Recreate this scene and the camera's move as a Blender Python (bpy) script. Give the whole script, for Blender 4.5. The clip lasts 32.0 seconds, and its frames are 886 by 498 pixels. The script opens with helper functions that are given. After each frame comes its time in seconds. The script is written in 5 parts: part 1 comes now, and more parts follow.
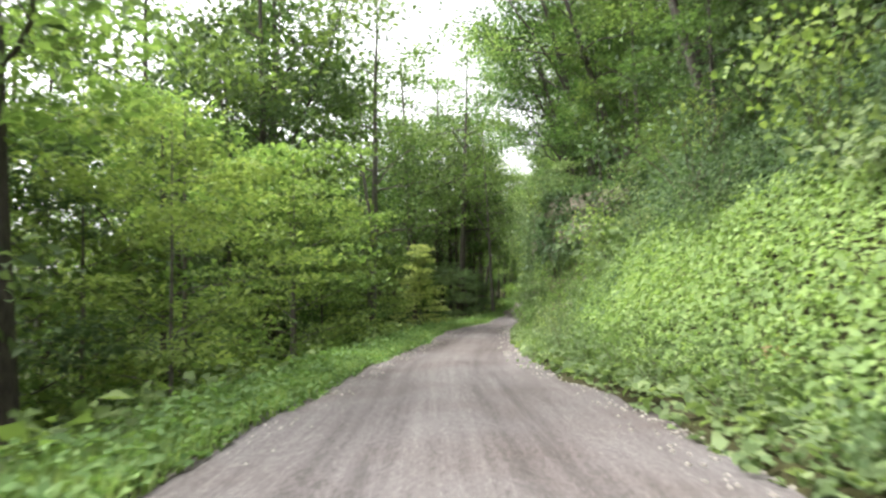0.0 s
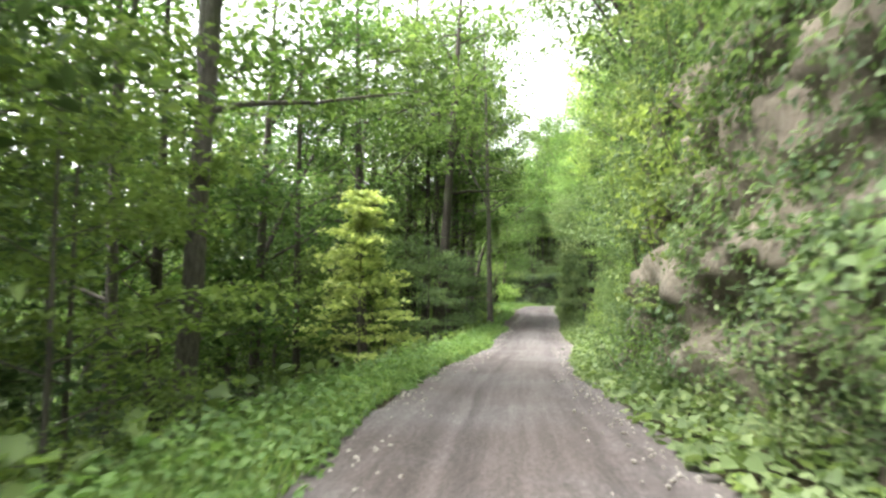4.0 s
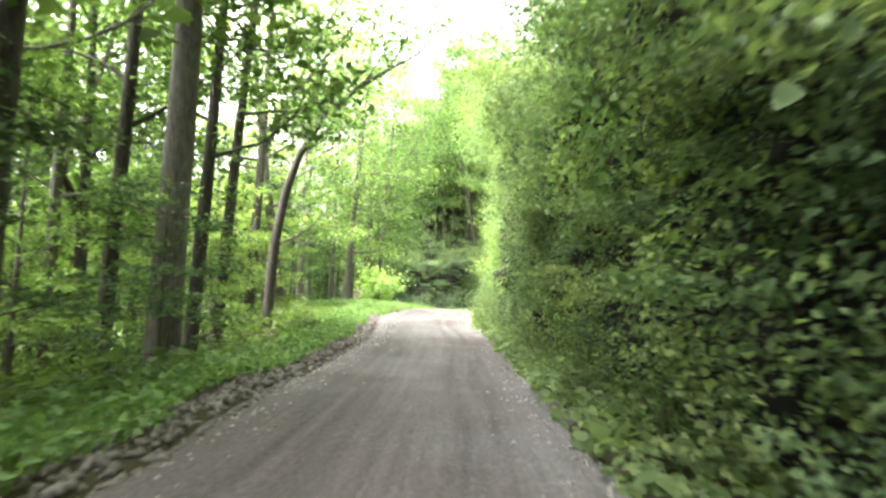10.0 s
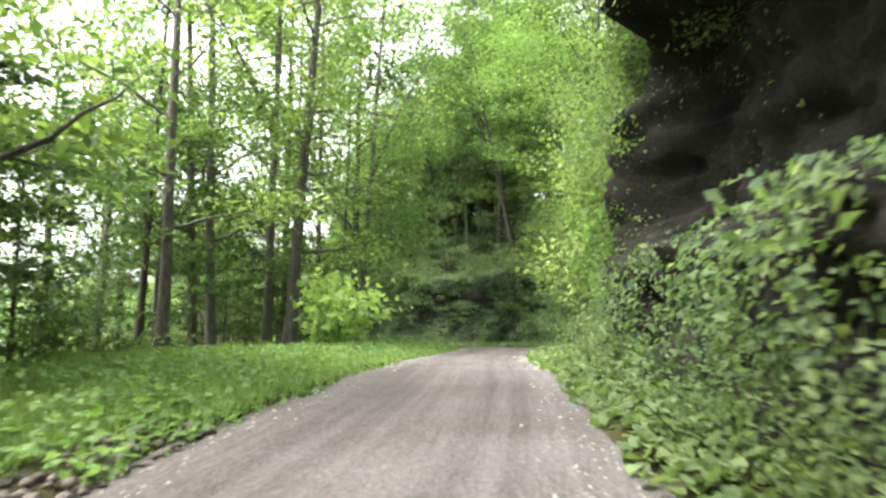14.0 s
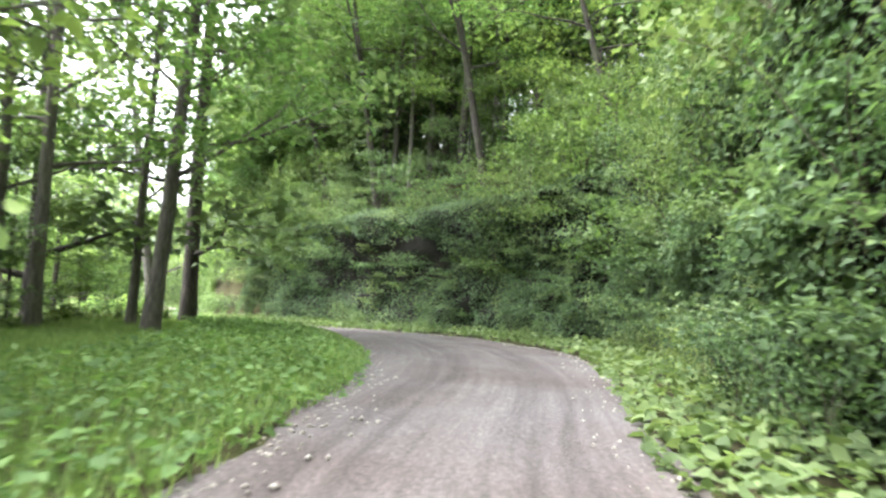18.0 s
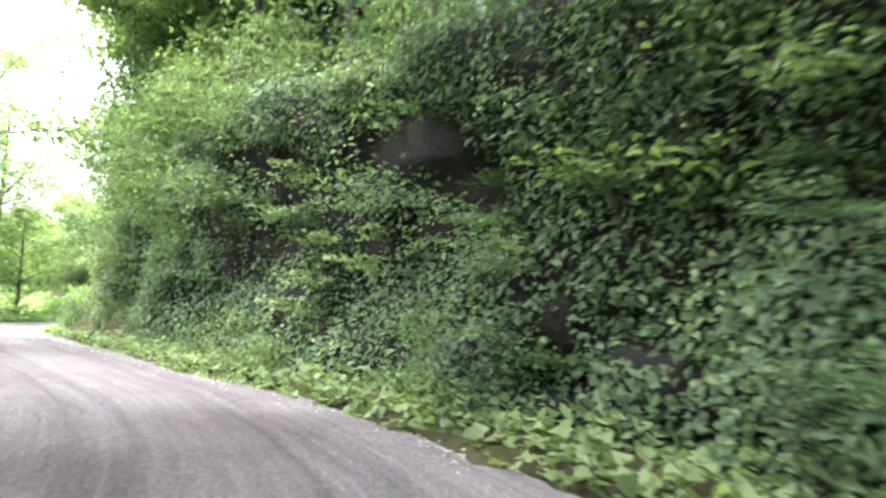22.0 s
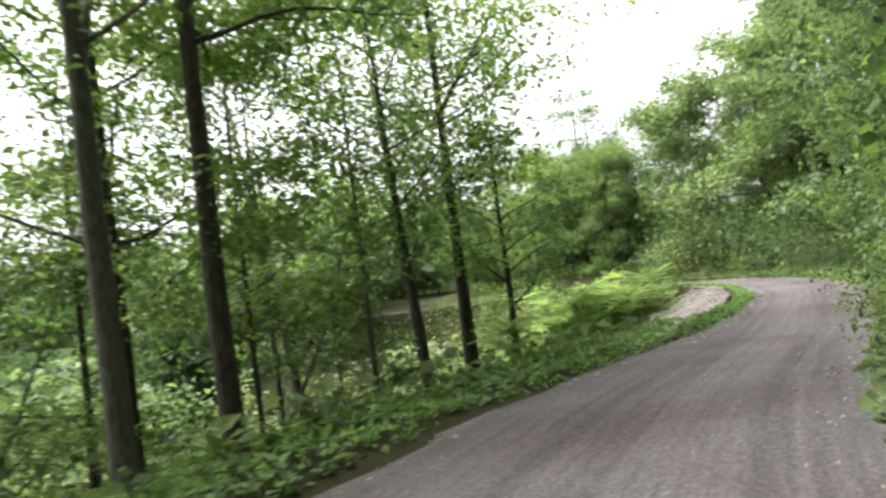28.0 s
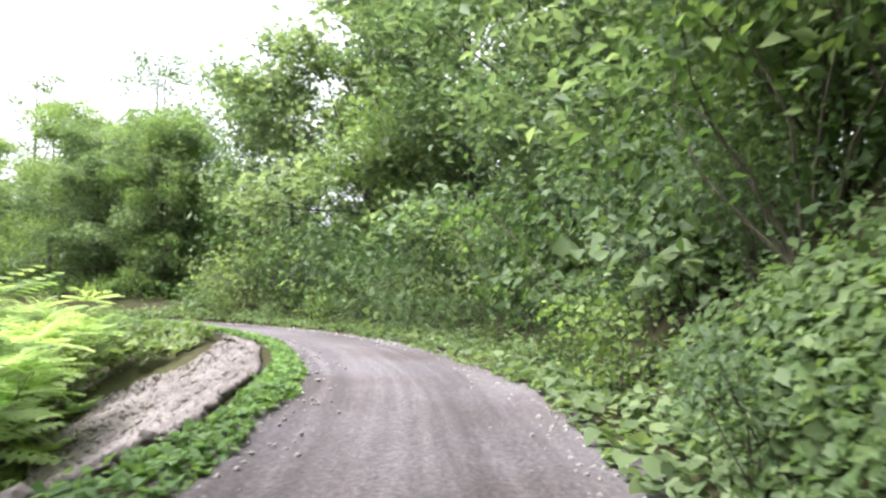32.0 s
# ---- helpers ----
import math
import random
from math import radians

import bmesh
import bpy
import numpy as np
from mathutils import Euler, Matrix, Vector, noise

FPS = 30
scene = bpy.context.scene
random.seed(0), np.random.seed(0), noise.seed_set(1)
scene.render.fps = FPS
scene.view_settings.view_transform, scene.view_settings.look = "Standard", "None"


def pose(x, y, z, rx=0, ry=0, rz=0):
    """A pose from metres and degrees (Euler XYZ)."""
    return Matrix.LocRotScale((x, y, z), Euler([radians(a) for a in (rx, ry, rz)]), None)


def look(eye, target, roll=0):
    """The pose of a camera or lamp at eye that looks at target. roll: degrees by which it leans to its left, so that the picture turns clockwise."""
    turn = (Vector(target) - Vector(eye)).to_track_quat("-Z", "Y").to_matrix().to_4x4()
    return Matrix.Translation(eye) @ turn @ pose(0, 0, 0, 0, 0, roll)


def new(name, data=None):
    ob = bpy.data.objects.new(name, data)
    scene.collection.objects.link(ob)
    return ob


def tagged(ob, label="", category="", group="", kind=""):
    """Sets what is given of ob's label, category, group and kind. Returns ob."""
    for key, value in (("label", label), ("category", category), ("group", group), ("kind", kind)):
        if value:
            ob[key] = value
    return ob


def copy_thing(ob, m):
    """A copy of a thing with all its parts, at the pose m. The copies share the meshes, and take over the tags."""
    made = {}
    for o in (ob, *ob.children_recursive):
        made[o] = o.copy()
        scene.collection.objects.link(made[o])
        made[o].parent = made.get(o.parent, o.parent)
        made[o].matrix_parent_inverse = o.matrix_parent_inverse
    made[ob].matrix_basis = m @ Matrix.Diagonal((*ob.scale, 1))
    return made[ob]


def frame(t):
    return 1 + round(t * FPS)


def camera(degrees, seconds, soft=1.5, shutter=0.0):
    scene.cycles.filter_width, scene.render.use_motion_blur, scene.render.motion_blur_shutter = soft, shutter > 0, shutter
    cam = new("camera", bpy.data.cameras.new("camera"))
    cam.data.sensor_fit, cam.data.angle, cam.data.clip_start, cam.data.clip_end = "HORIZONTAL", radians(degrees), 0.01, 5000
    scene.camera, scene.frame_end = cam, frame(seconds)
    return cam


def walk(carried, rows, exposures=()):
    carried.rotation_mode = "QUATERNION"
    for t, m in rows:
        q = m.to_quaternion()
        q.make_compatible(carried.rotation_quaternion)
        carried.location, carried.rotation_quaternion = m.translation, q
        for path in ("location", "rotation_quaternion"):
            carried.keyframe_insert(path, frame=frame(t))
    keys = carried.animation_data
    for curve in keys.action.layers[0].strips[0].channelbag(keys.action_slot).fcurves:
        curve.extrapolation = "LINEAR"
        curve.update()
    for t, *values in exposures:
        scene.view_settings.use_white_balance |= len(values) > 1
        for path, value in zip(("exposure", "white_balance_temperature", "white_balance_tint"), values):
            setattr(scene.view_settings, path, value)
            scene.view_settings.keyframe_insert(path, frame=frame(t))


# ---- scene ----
cam = camera(63.0, 32.0, soft=2.5, shutter=0.4)
PATH = [
    (0.0, (0.145, -28.082, 0.003), (-0.253, -18.118, 0.753), -1.50),
    (0.5, (0.014, -24.946, 0.022), (-0.366, -14.986, 0.823), -0.41),
    (1.0, (-0.130, -21.874, 0.051), (-0.512, -11.918, 0.905), 0.99),
    (1.5, (-0.260, -18.767, 0.036), (-0.713, -8.811, 0.857), 2.32),
    (2.0, (-0.343, -15.690, 0.034), (-0.741, -5.727, 0.800), 2.40),
    (2.5, (-0.396, -12.594, 0.000), (-0.776, -2.629, 0.749), 3.09),
    (4.5, (0.000, 0.000, 0.000), (0.007, 9.968, 0.802), -0.50),
    (5.0, (0.260, 3.460, -0.050), (0.527, 13.431, 0.662), -1.02),
    (5.5, (0.585, 6.980, -0.030), (1.079, 16.944, 0.644), -0.93),
    (6.0, (0.974, 10.504, -0.076), (1.748, 20.451, 0.612), -0.85),
    (6.5, (1.494, 14.094, -0.118), (2.459, 24.025, 0.550), -0.54),
    (7.0, (2.079, 17.813, -0.150), (3.236, 27.726, 0.480), -0.03),
    (7.5, (2.598, 21.467, -0.187), (3.931, 31.357, 0.458), 0.79),
    (8.0, (3.054, 24.987, -0.168), (4.370, 34.875, 0.529), 2.10),
    (8.5, (3.509, 28.442, -0.155), (4.769, 38.331, 0.630), 1.62),
    (9.0, (3.899, 31.438, -0.113), (5.107, 41.332, 0.690), 2.05),
    (9.5, (4.290, 34.628, -0.055), (5.478, 44.523, 0.765), 3.16),
    (10.0, (4.745, 37.883, 0.007), (5.950, 47.772, 0.880), 2.05),
    (10.5, (5.136, 41.074, 0.065), (6.303, 50.964, 0.973), 2.27),
    (11.0, (5.591, 44.134, 0.111), (6.762, 54.024, 1.019), 0.76),
    (11.5, (5.982, 47.260, 0.164), (7.097, 57.153, 1.107), 1.69),
    (12.0, (6.438, 50.380, 0.280), (7.536, 60.273, 1.242), 1.30),
    (12.5, (6.764, 53.371, 0.388), (7.773, 63.263, 1.455), 1.04),
    (13.0, (7.155, 56.297, 0.489), (8.111, 66.188, 1.609), 0.96),
    (13.5, (7.480, 59.158, 0.586), (8.401, 69.042, 1.793), 0.88),
    (14.0, (7.742, 61.755, 0.728), (8.613, 71.641, 1.953), 0.40),
    (14.5, (7.938, 64.482, 0.880), (8.720, 74.377, 2.090), 0.84),
    (16.5, (9.115, 74.815, 1.380), (9.897, 84.753, 2.165), 0.00),
    (17.0, (9.517, 77.300, 1.372), (10.543, 87.219, 2.122), 0.29),
    (17.5, (9.955, 79.742, 1.361), (11.328, 89.618, 2.126), 2.23),
    (18.0, (10.517, 82.174, 1.349), (12.150, 92.011, 2.096), 2.71),
    (18.5, (11.078, 84.603, 1.379), (12.944, 94.390, 2.228), 3.61),
    (19.0, (11.718, 86.981, 1.446), (13.804, 96.723, 2.310), 4.21),
    (19.5, (12.395, 89.318, 1.469), (14.702, 99.009, 2.348), 3.61),
    (20.0, (13.076, 91.697, 1.495), (15.549, 101.345, 2.390), 4.23),
    (20.5, (13.637, 94.126, 1.525), (15.977, 103.808, 2.404), 4.29),
    (21.0, (14.045, 96.689, 1.564), (15.932, 106.477, 2.361), 4.40),
    (21.5, (14.330, 99.266, 1.562), (15.651, 109.149, 2.328), 3.46),
    (22.0, (14.332, 101.909, 1.523), (14.927, 111.866, 2.238), 2.99),
    (22.5, (14.089, 104.565, 1.565), (13.760, 114.539, 2.206), 2.10),
    (23.0, (13.481, 107.297, 1.529), (11.984, 117.164, 2.172), 0.92),
    (23.5, (12.487, 109.817, 1.433), (9.609, 119.375, 2.042), 0.33),
    (24.0, (11.231, 112.146, 1.402), (7.044, 121.210, 1.965), -1.70),
    (24.5, (9.786, 114.162, 1.346), (4.349, 122.535, 1.934), -3.46),
    (26.5, (4.860, 120.466, 1.346), (-1.940, 127.762, 2.073), -7.02),
    (27.0, (3.831, 121.943, 1.306), (-2.612, 129.564, 1.956), -6.41),
    (27.5, (2.972, 123.526, 1.260), (-2.901, 131.600, 1.833), -7.77),
    (28.0, (2.253, 125.159, 1.211), (-2.835, 133.753, 1.712), -7.95),
    (28.5, (1.716, 126.829, 1.156), (-2.462, 135.902, 1.637), -5.67),
    (29.0, (1.358, 128.589, 1.073), (-1.773, 138.075, 1.536), -6.82),
    (29.5, (1.128, 130.387, 0.991), (-1.052, 140.138, 1.401), -5.86),
    (30.0, (0.962, 132.158, 0.979), (-0.474, 142.045, 1.403), -4.14),
    (30.5, (0.876, 133.953, 0.936), (-0.004, 143.898, 1.506), -2.10),
    (31.0, (0.841, 135.691, 0.868), (0.325, 145.658, 1.490), -2.05),
    (31.5, (0.803, 137.445, 0.878), (0.492, 147.425, 1.432), 0.38),
    (32.0, (0.823, 139.126, 0.823), (0.717, 149.109, 1.401), 0.52),
]
walk(cam, [(t, look(eye, target, roll)) for t, eye, target, roll in PATH],
     exposures=[(0.0, 2.25, 6500, 10.0), (2.0, 2.60, 6450, 10.0), (4.5, 3.10, 6500, 10.0), (6.0, 2.95, 6500, 10.0), (7.0, 3.05, 6500, 10.0), (8.0, 3.55, 6500, 10.0), (9.0, 3.95, 6500, 10.0), (10.0, 4.15, 6570, 8.0), (11.0, 3.75, 6590, 7.0), (13.0, 3.05, 6570, 7.0), (14.5, 2.90, 6550, 7.0), (17.0, 3.35, 6250, 11.0), (20.0, 3.60, 6000, 16.0), (21.5, 3.70, 6000, 17.0), (24.0, 3.25, 6050, 18.0), (24.6, 2.95, 6130, 17.0), (26.5, 2.00, 6380, 12.0), (28.0, 1.90, 6400, 11.5), (30.0, 2.15, 6250, 14.0), (32.0, 2.25, 6050, 18.0)])

# ---- light: a bright overcast sky, and the sun soft behind it ----
SUN_ELEVATION, SUN_AZIMUTH = radians(62), radians(-95)
world = bpy.data.worlds.new("overcast_sky")
scene.world = world
world.use_nodes = True
wn, wl = world.node_tree.nodes, world.node_tree.links
sky = wn.new("ShaderNodeTexSky")
sky.sky_type = "NISHITA"
sky.sun_disc = False
sky.sun_elevation = SUN_ELEVATION
sky.sun_rotation = SUN_AZIMUTH
sky.dust_density = 6.0
sky.air_density = 1.0
grey = wn.new("ShaderNodeHueSaturation")
grey.inputs["Saturation"].default_value = 0.12
wl.new(sky.outputs[0], grey.inputs["Color"])
wl.new(grey.outputs[0], wn["Background"].inputs["Color"])
wn["Background"].inputs["Strength"].default_value = 0.15
sun_data = bpy.data.lights.new("sun", "SUN")
sun_data.energy = 1.5
sun_data.angle = radians(30)
sun_data.color = (1.0, 0.96, 0.88)
sun = new("sun", sun_data)
sun_dir = Vector((math.sin(SUN_AZIMUTH) * math.cos(SUN_ELEVATION), math.cos(SUN_AZIMUTH) * math.cos(SUN_ELEVATION), math.sin(SUN_ELEVATION)))
sun.matrix_world = look(sun_dir * 300, (0, 0, 0))


# ---- materials ----
def material(name):
    m = bpy.data.materials.new(name)
    m.use_nodes = True
    return m, m.node_tree.nodes, m.node_tree.links, m.node_tree.nodes["Principled BSDF"]


def ramp(n, stops):
    r = n.new("ShaderNodeValToRGB")
    while len(r.color_ramp.elements) < len(stops):
        r.color_ramp.elements.new(0.5)
    for e, (at, c) in zip(r.color_ramp.elements, stops):
        e.position, e.color = at, (*c, 1)
    return r


def noise_node(n, l, vec, scale, detail=4.0, rough=0.6):
    t = n.new("ShaderNodeTexNoise")
    t.inputs["Scale"].default_value = scale
    t.inputs["Detail"].default_value = detail
    t.inputs["Roughness"].default_value = rough
    l.new(vec, t.inputs["Vector"])
    return t


def mix_colour(n, l, kind, fac, a, b):
    m = n.new("ShaderNodeMix")
    m.data_type, m.blend_type = "RGBA", kind
    for sock, v in ((m.inputs[0], fac), (m.inputs[6], a), (m.inputs[7], b)):
        if isinstance(v, (int, float)):
            sock.default_value = v
        elif isinstance(v, tuple):
            sock.default_value = (*v, 1)
        else:
            l.new(v, sock)
    return m.outputs[2]


def leaf_material(name, dark, mid, light, through_light=0.48, rough=0.58, odd=None):
    """Leaves: colour varied leaf by leaf and plant by plant, light shining through."""
    m, n, l, b = material(name)
    geo, info = n.new("ShaderNodeNewGeometry"), n.new("ShaderNodeObjectInfo")
    stops = [(0.0, dark), (0.55, mid), (1.0, light)]
    if odd:
        stops = [(0.0, dark), (0.5, mid), (0.965, light), (0.975, odd)]
    r = ramp(n, stops)
    l.new(geo.outputs["Random Per Island"], r.inputs[0])
    hsv = n.new("ShaderNodeHueSaturation")
    mr = n.new("ShaderNodeMapRange")
    mr.inputs["To Min"].default_value, mr.inputs["To Max"].default_value = 0.475, 0.52
    l.new(info.outputs["Random"], mr.inputs["Value"])
    l.new(mr.outputs[0], hsv.inputs["Hue"])
    mv = n.new("ShaderNodeMapRange")
    mv.inputs["To Min"].default_value, mv.inputs["To Max"].default_value = 1.2, 0.78
    l.new(info.outputs["Random"], mv.inputs["Value"])
    l.new(mv.outputs[0], hsv.inputs["Value"])
    hsv.inputs["Saturation"].default_value = 0.74
    l.new(r.outputs[0], hsv.inputs["Color"])
    coord = n.new("ShaderNodeTexCoord")
    blot = noise_node(n, l, coord.outputs["Object"], 1.1, 3)
    blot_r = ramp(n, [(0.3, (0.72, 0.74, 0.7)), (0.7, (1.15, 1.12, 1.0))])
    l.new(blot.outputs[0], blot_r.inputs[0])
    col = mix_colour(n, l, "MULTIPLY", 1.0, hsv.outputs[0], blot_r.outputs[0])
    l.new(col, b.inputs["Base Color"])
    b.inputs["Roughness"].default_value = rough
    b.inputs["Specular IOR Level"].default_value = 0.18
    tr = n.new("ShaderNodeBsdfTranslucent")
    warm = mix_colour(n, l, "MULTIPLY", 1.0, col, (1.25, 1.32, 0.74))
    l.new(warm, tr.inputs["Color"])
    mx = n.new("ShaderNodeMixShader")
    mx.inputs[0].default_value = through_light
    l.new(b.outputs[0], mx.inputs[1])
    l.new(tr.outputs[0], mx.inputs[2])
    l.new(mx.outputs[0], n["Material Output"].inputs["Surface"])
    return m


def bark_material(name, dark, light, scale=6.0):
    m, n, l, b = material(name)
    coord, mp = n.new("ShaderNodeTexCoord"), n.new("ShaderNodeMapping")
    mp.inputs["Scale"].default_value = (1, 1, 0.22)
    l.new(coord.outputs["Object"], mp.inputs["Vector"])
    fine = noise_node(n, l, mp.outputs[0], scale * 3, 5, 0.7)
    big = noise_node(n, l, coord.outputs["Object"], 0.9, 3)
    r = ramp(n, [(0.35, dark), (0.7, light)])
    l.new(fine.outputs[0], r.inputs[0])
    moss = ramp(n, [(0.55, (0, 0, 0)), (0.75, (0.5, 0.5, 0.5))])
    l.new(big.outputs[0], moss.inputs[0])
    col = mix_colour(n, l, "MIX", moss.outputs[0], r.outputs[0], (0.075, 0.095, 0.045))
    l.new(col, b.inputs["Base Color"])
    b.inputs["Roughness"].default_value = 0.9
    bump = n.new("ShaderNodeBump")
    bump.inputs["Strength"].default_value, bump.inputs["Distance"].default_value = 0.7, 0.03
    l.new(fine.outputs[0], bump.inputs["Height"])
    l.new(bump.outputs[0], b.inputs["Normal"])
    return m


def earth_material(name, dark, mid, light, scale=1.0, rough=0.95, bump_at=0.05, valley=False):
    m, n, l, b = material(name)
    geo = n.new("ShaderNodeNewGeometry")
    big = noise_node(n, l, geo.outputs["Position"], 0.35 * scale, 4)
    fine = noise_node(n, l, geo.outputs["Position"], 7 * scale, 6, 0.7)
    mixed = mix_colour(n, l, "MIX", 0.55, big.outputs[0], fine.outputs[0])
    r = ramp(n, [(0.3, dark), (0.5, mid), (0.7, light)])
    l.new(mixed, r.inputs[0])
    col = r.outputs[0]
    if valley:
        sep, far = n.new("ShaderNodeSeparateXYZ"), n.new("ShaderNodeMapRange")
        l.new(geo.outputs["Position"], sep.inputs[0])
        l.new(sep.outputs[0], far.inputs["Value"])
        far.inputs["From Min"].default_value, far.inputs["From Max"].default_value = -22, -50
        green = ramp(n, [(0.3, (0.03, 0.055, 0.018)), (0.7, (0.085, 0.14, 0.045))])
        l.new(mixed, green.inputs[0])
        col = mix_colour(n, l, "MIX", far.outputs[0], col, green.outputs[0])
    l.new(col, b.inputs["Base Color"])
    b.inputs["Roughness"].default_value = rough
    b.inputs["Specular IOR Level"].default_value = 0.15
    bump = n.new("ShaderNodeBump")
    bump.inputs["Strength"].default_value, bump.inputs["Distance"].default_value = 0.8, bump_at
    l.new(fine.outputs[0], bump.inputs["Height"])
    l.new(bump.outputs[0], b.inputs["Normal"])
    return m


def road_material():
    """Packed gravel: pale wheel tracks, stony crown and edges, brown damp patches, long scrapes."""
    m, n, l, b = material("packed_gravel")
    uv, geo = n.new("ShaderNodeUVMap"), n.new("ShaderNodeNewGeometry")
    uv.uv_map = "across_along"
    sep = n.new("ShaderNodeSeparateXYZ")
    l.new(uv.outputs[0], sep.inputs[0])
    stretch = n.new("ShaderNodeMapping")
    stretch.inputs["Scale"].default_value = (1.6, 0.12, 1)
    l.new(uv.outputs[0], stretch.inputs["Vector"])
    streak = noise_node(n, l, stretch.outputs[0], 1.3, 4, 0.65)
    patch = noise_node(n, l, geo.outputs["Position"], 0.33, 4)
    grain = noise_node(n, l, geo.outputs["Position"], 22, 5, 0.75)
    pebble = n.new("ShaderNodeTexVoronoi")
    pebble.inputs["Scale"].default_value = 26
    l.new(geo.outputs["Position"], pebble.inputs["Vector"])
    # wheel tracks at 0.75 m either side of the crown
    ab = n.new("ShaderNodeMath"); ab.operation = "ABSOLUTE"
    l.new(sep.outputs[0], ab.inputs[0])
    off = n.new("ShaderNodeMath"); off.operation = "SUBTRACT"
    l.new(ab.outputs[0], off.inputs[0]); off.inputs[1].default_value = 0.8
    ab2 = n.new("ShaderNodeMath"); ab2.operation = "ABSOLUTE"
    l.new(off.outputs[0], ab2.inputs[0])
    add = n.new("ShaderNodeMath"); add.operation = "MULTIPLY_ADD"
    l.new(streak.outputs[0], add.inputs[0]); add.inputs[1].default_value = 0.9
    l.new(ab2.outputs[0], add.inputs[2])
    track = ramp(n, [(0.3, (0.12, 0.113, 0.118)), (0.62, (0.075, 0.07, 0.073)), (0.95, (0.104, 0.098, 0.102))])
    l.new(add.outputs[0], track.inputs[0])
    damp = ramp(n, [(0.38, (0.8, 0.73, 0.68)), (0.6, (1.08, 1.06, 1.04))])
    l.new(patch.outputs[0], damp.inputs[0])
    col = mix_colour(n, l, "MULTIPLY", 1.0, track.outputs[0], damp.outputs[0])
    thin = n.new("ShaderNodeMapping")
    thin.inputs["Scale"].default_value = (7.0, 0.2, 1)
    l.new(uv.outputs[0], thin.inputs["Vector"])
    scrape = noise_node(n, l, thin.outputs[0], 1.2, 3, 0.6)
    scrape_r = ramp(n, [(0.36, (0.66, 0.65, 0.65)), (0.64, (1.32, 1.31, 1.32))])
    l.new(scrape.outputs[0], scrape_r.inputs[0])
    col = mix_colour(n, l, "MULTIPLY", 0.42, col, scrape_r.outputs[0])
    speck = ramp(n, [(0.28, (0.4, 0.385, 0.37)), (0.5, (1.0, 1.0, 1.0)), (0.68, (1.9, 1.88, 1.85))])
    l.new(grain.outputs[0], speck.inputs[0])
    col = mix_colour(n, l, "MULTIPLY", 0.85, col, speck.outputs[0])
    peb = ramp(n, [(0.0, (1.25, 1.23, 1.2)), (0.5, (0.85, 0.84, 0.82))])
    l.new(pebble.outputs["Distance"], peb.inputs[0])
    col = mix_colour(n, l, "MULTIPLY", 0.6, col, peb.outputs[0])
    l.new(col, b.inputs["Base Color"])
    b.inputs["Roughness"].default_value = 0.92
    b.inputs["Specular IOR Level"].default_value = 0.2
    bump = n.new("ShaderNodeBump")
    bump.inputs["Strength"].default_value, bump.inputs["Distance"].default_value = 0.6, 0.02
    l.new(grain.outputs[0], bump.inputs["Height"])
    l.new(bump.outputs[0], b.inputs["Normal"])
    return m


LEAF = {
    "maple": leaf_material("maple_leaves", (0.038, 0.09, 0.016), (0.064, 0.142, 0.024), (0.105, 0.2, 0.038)),
    "bright": leaf_material("young_bright_leaves", (0.085, 0.17, 0.022), (0.135, 0.245, 0.036), (0.2, 0.32, 0.058), 0.5),
    "beech": leaf_material("blue_green_leaves", (0.045, 0.095, 0.036), (0.076, 0.145, 0.055), (0.115, 0.2, 0.078), 0.4),
    "bank": leaf_material("bank_vine_leaves", (0.068, 0.125, 0.036), (0.11, 0.19, 0.054), (0.17, 0.255, 0.088), 0.42),
    "cover": leaf_material("broad_verge_leaves", (0.085, 0.185, 0.032), (0.13, 0.26, 0.045), (0.19, 0.33, 0.065), 0.42),
    "grass": leaf_material("grass_blades", (0.11, 0.21, 0.03), (0.17, 0.29, 0.045), (0.25, 0.37, 0.075), 0.42),
    # paler and bluer leaves: the haze of distance is mixed into the colour
    "far": leaf_material("haze_paled_leaves", (0.085, 0.155, 0.068), (0.13, 0.215, 0.095), (0.18, 0.275, 0.125), 0.45),
    # raised yellow-green: sunlight on the sapling is painted into its leaf colour
    "sapling": leaf_material("sunlit_sapling_leaves", (0.2, 0.28, 0.06), (0.3, 0.4, 0.1), (0.4, 0.48, 0.16), 0.5),
    "sumac": leaf_material("sumac_leaflets", (0.24, 0.4, 0.07), (0.31, 0.5, 0.1), (0.4, 0.58, 0.15), 0.55),
    "red": leaf_material("turned_leaves", (0.35, 0.05, 0.02), (0.45, 0.09, 0.03), (0.5, 0.2, 0.05), 0.4),
}
BARK = {
    "dark": bark_material("dark_furrowed_bark", (0.022, 0.018, 0.015), (0.085, 0.072, 0.06)),
    "grey": bark_material("grey_bark", (0.05, 0.045, 0.04), (0.16, 0.145, 0.125)),
    "stem": bark_material("green_brown_stems", (0.04, 0.035, 0.02), (0.11, 0.1, 0.06), 14),
}
SOIL = earth_material("leaf_litter_soil", (0.014, 0.011, 0.006), (0.032, 0.03, 0.012), (0.055, 0.062, 0.02), valley=True)
# near-black base: the shade under the overhang is put into the rock colour
ROCK = earth_material("shade_darkened_rock", (0.008, 0.0078, 0.0066), (0.02, 0.0185, 0.0155), (0.055, 0.05, 0.042), 2.6, 0.9, 0.2)
PALE_ROCK = earth_material("pale_weathered_rock", (0.06, 0.052, 0.04), (0.16, 0.14, 0.11), (0.32, 0.29, 0.24), 1.4, 0.85, 0.08)
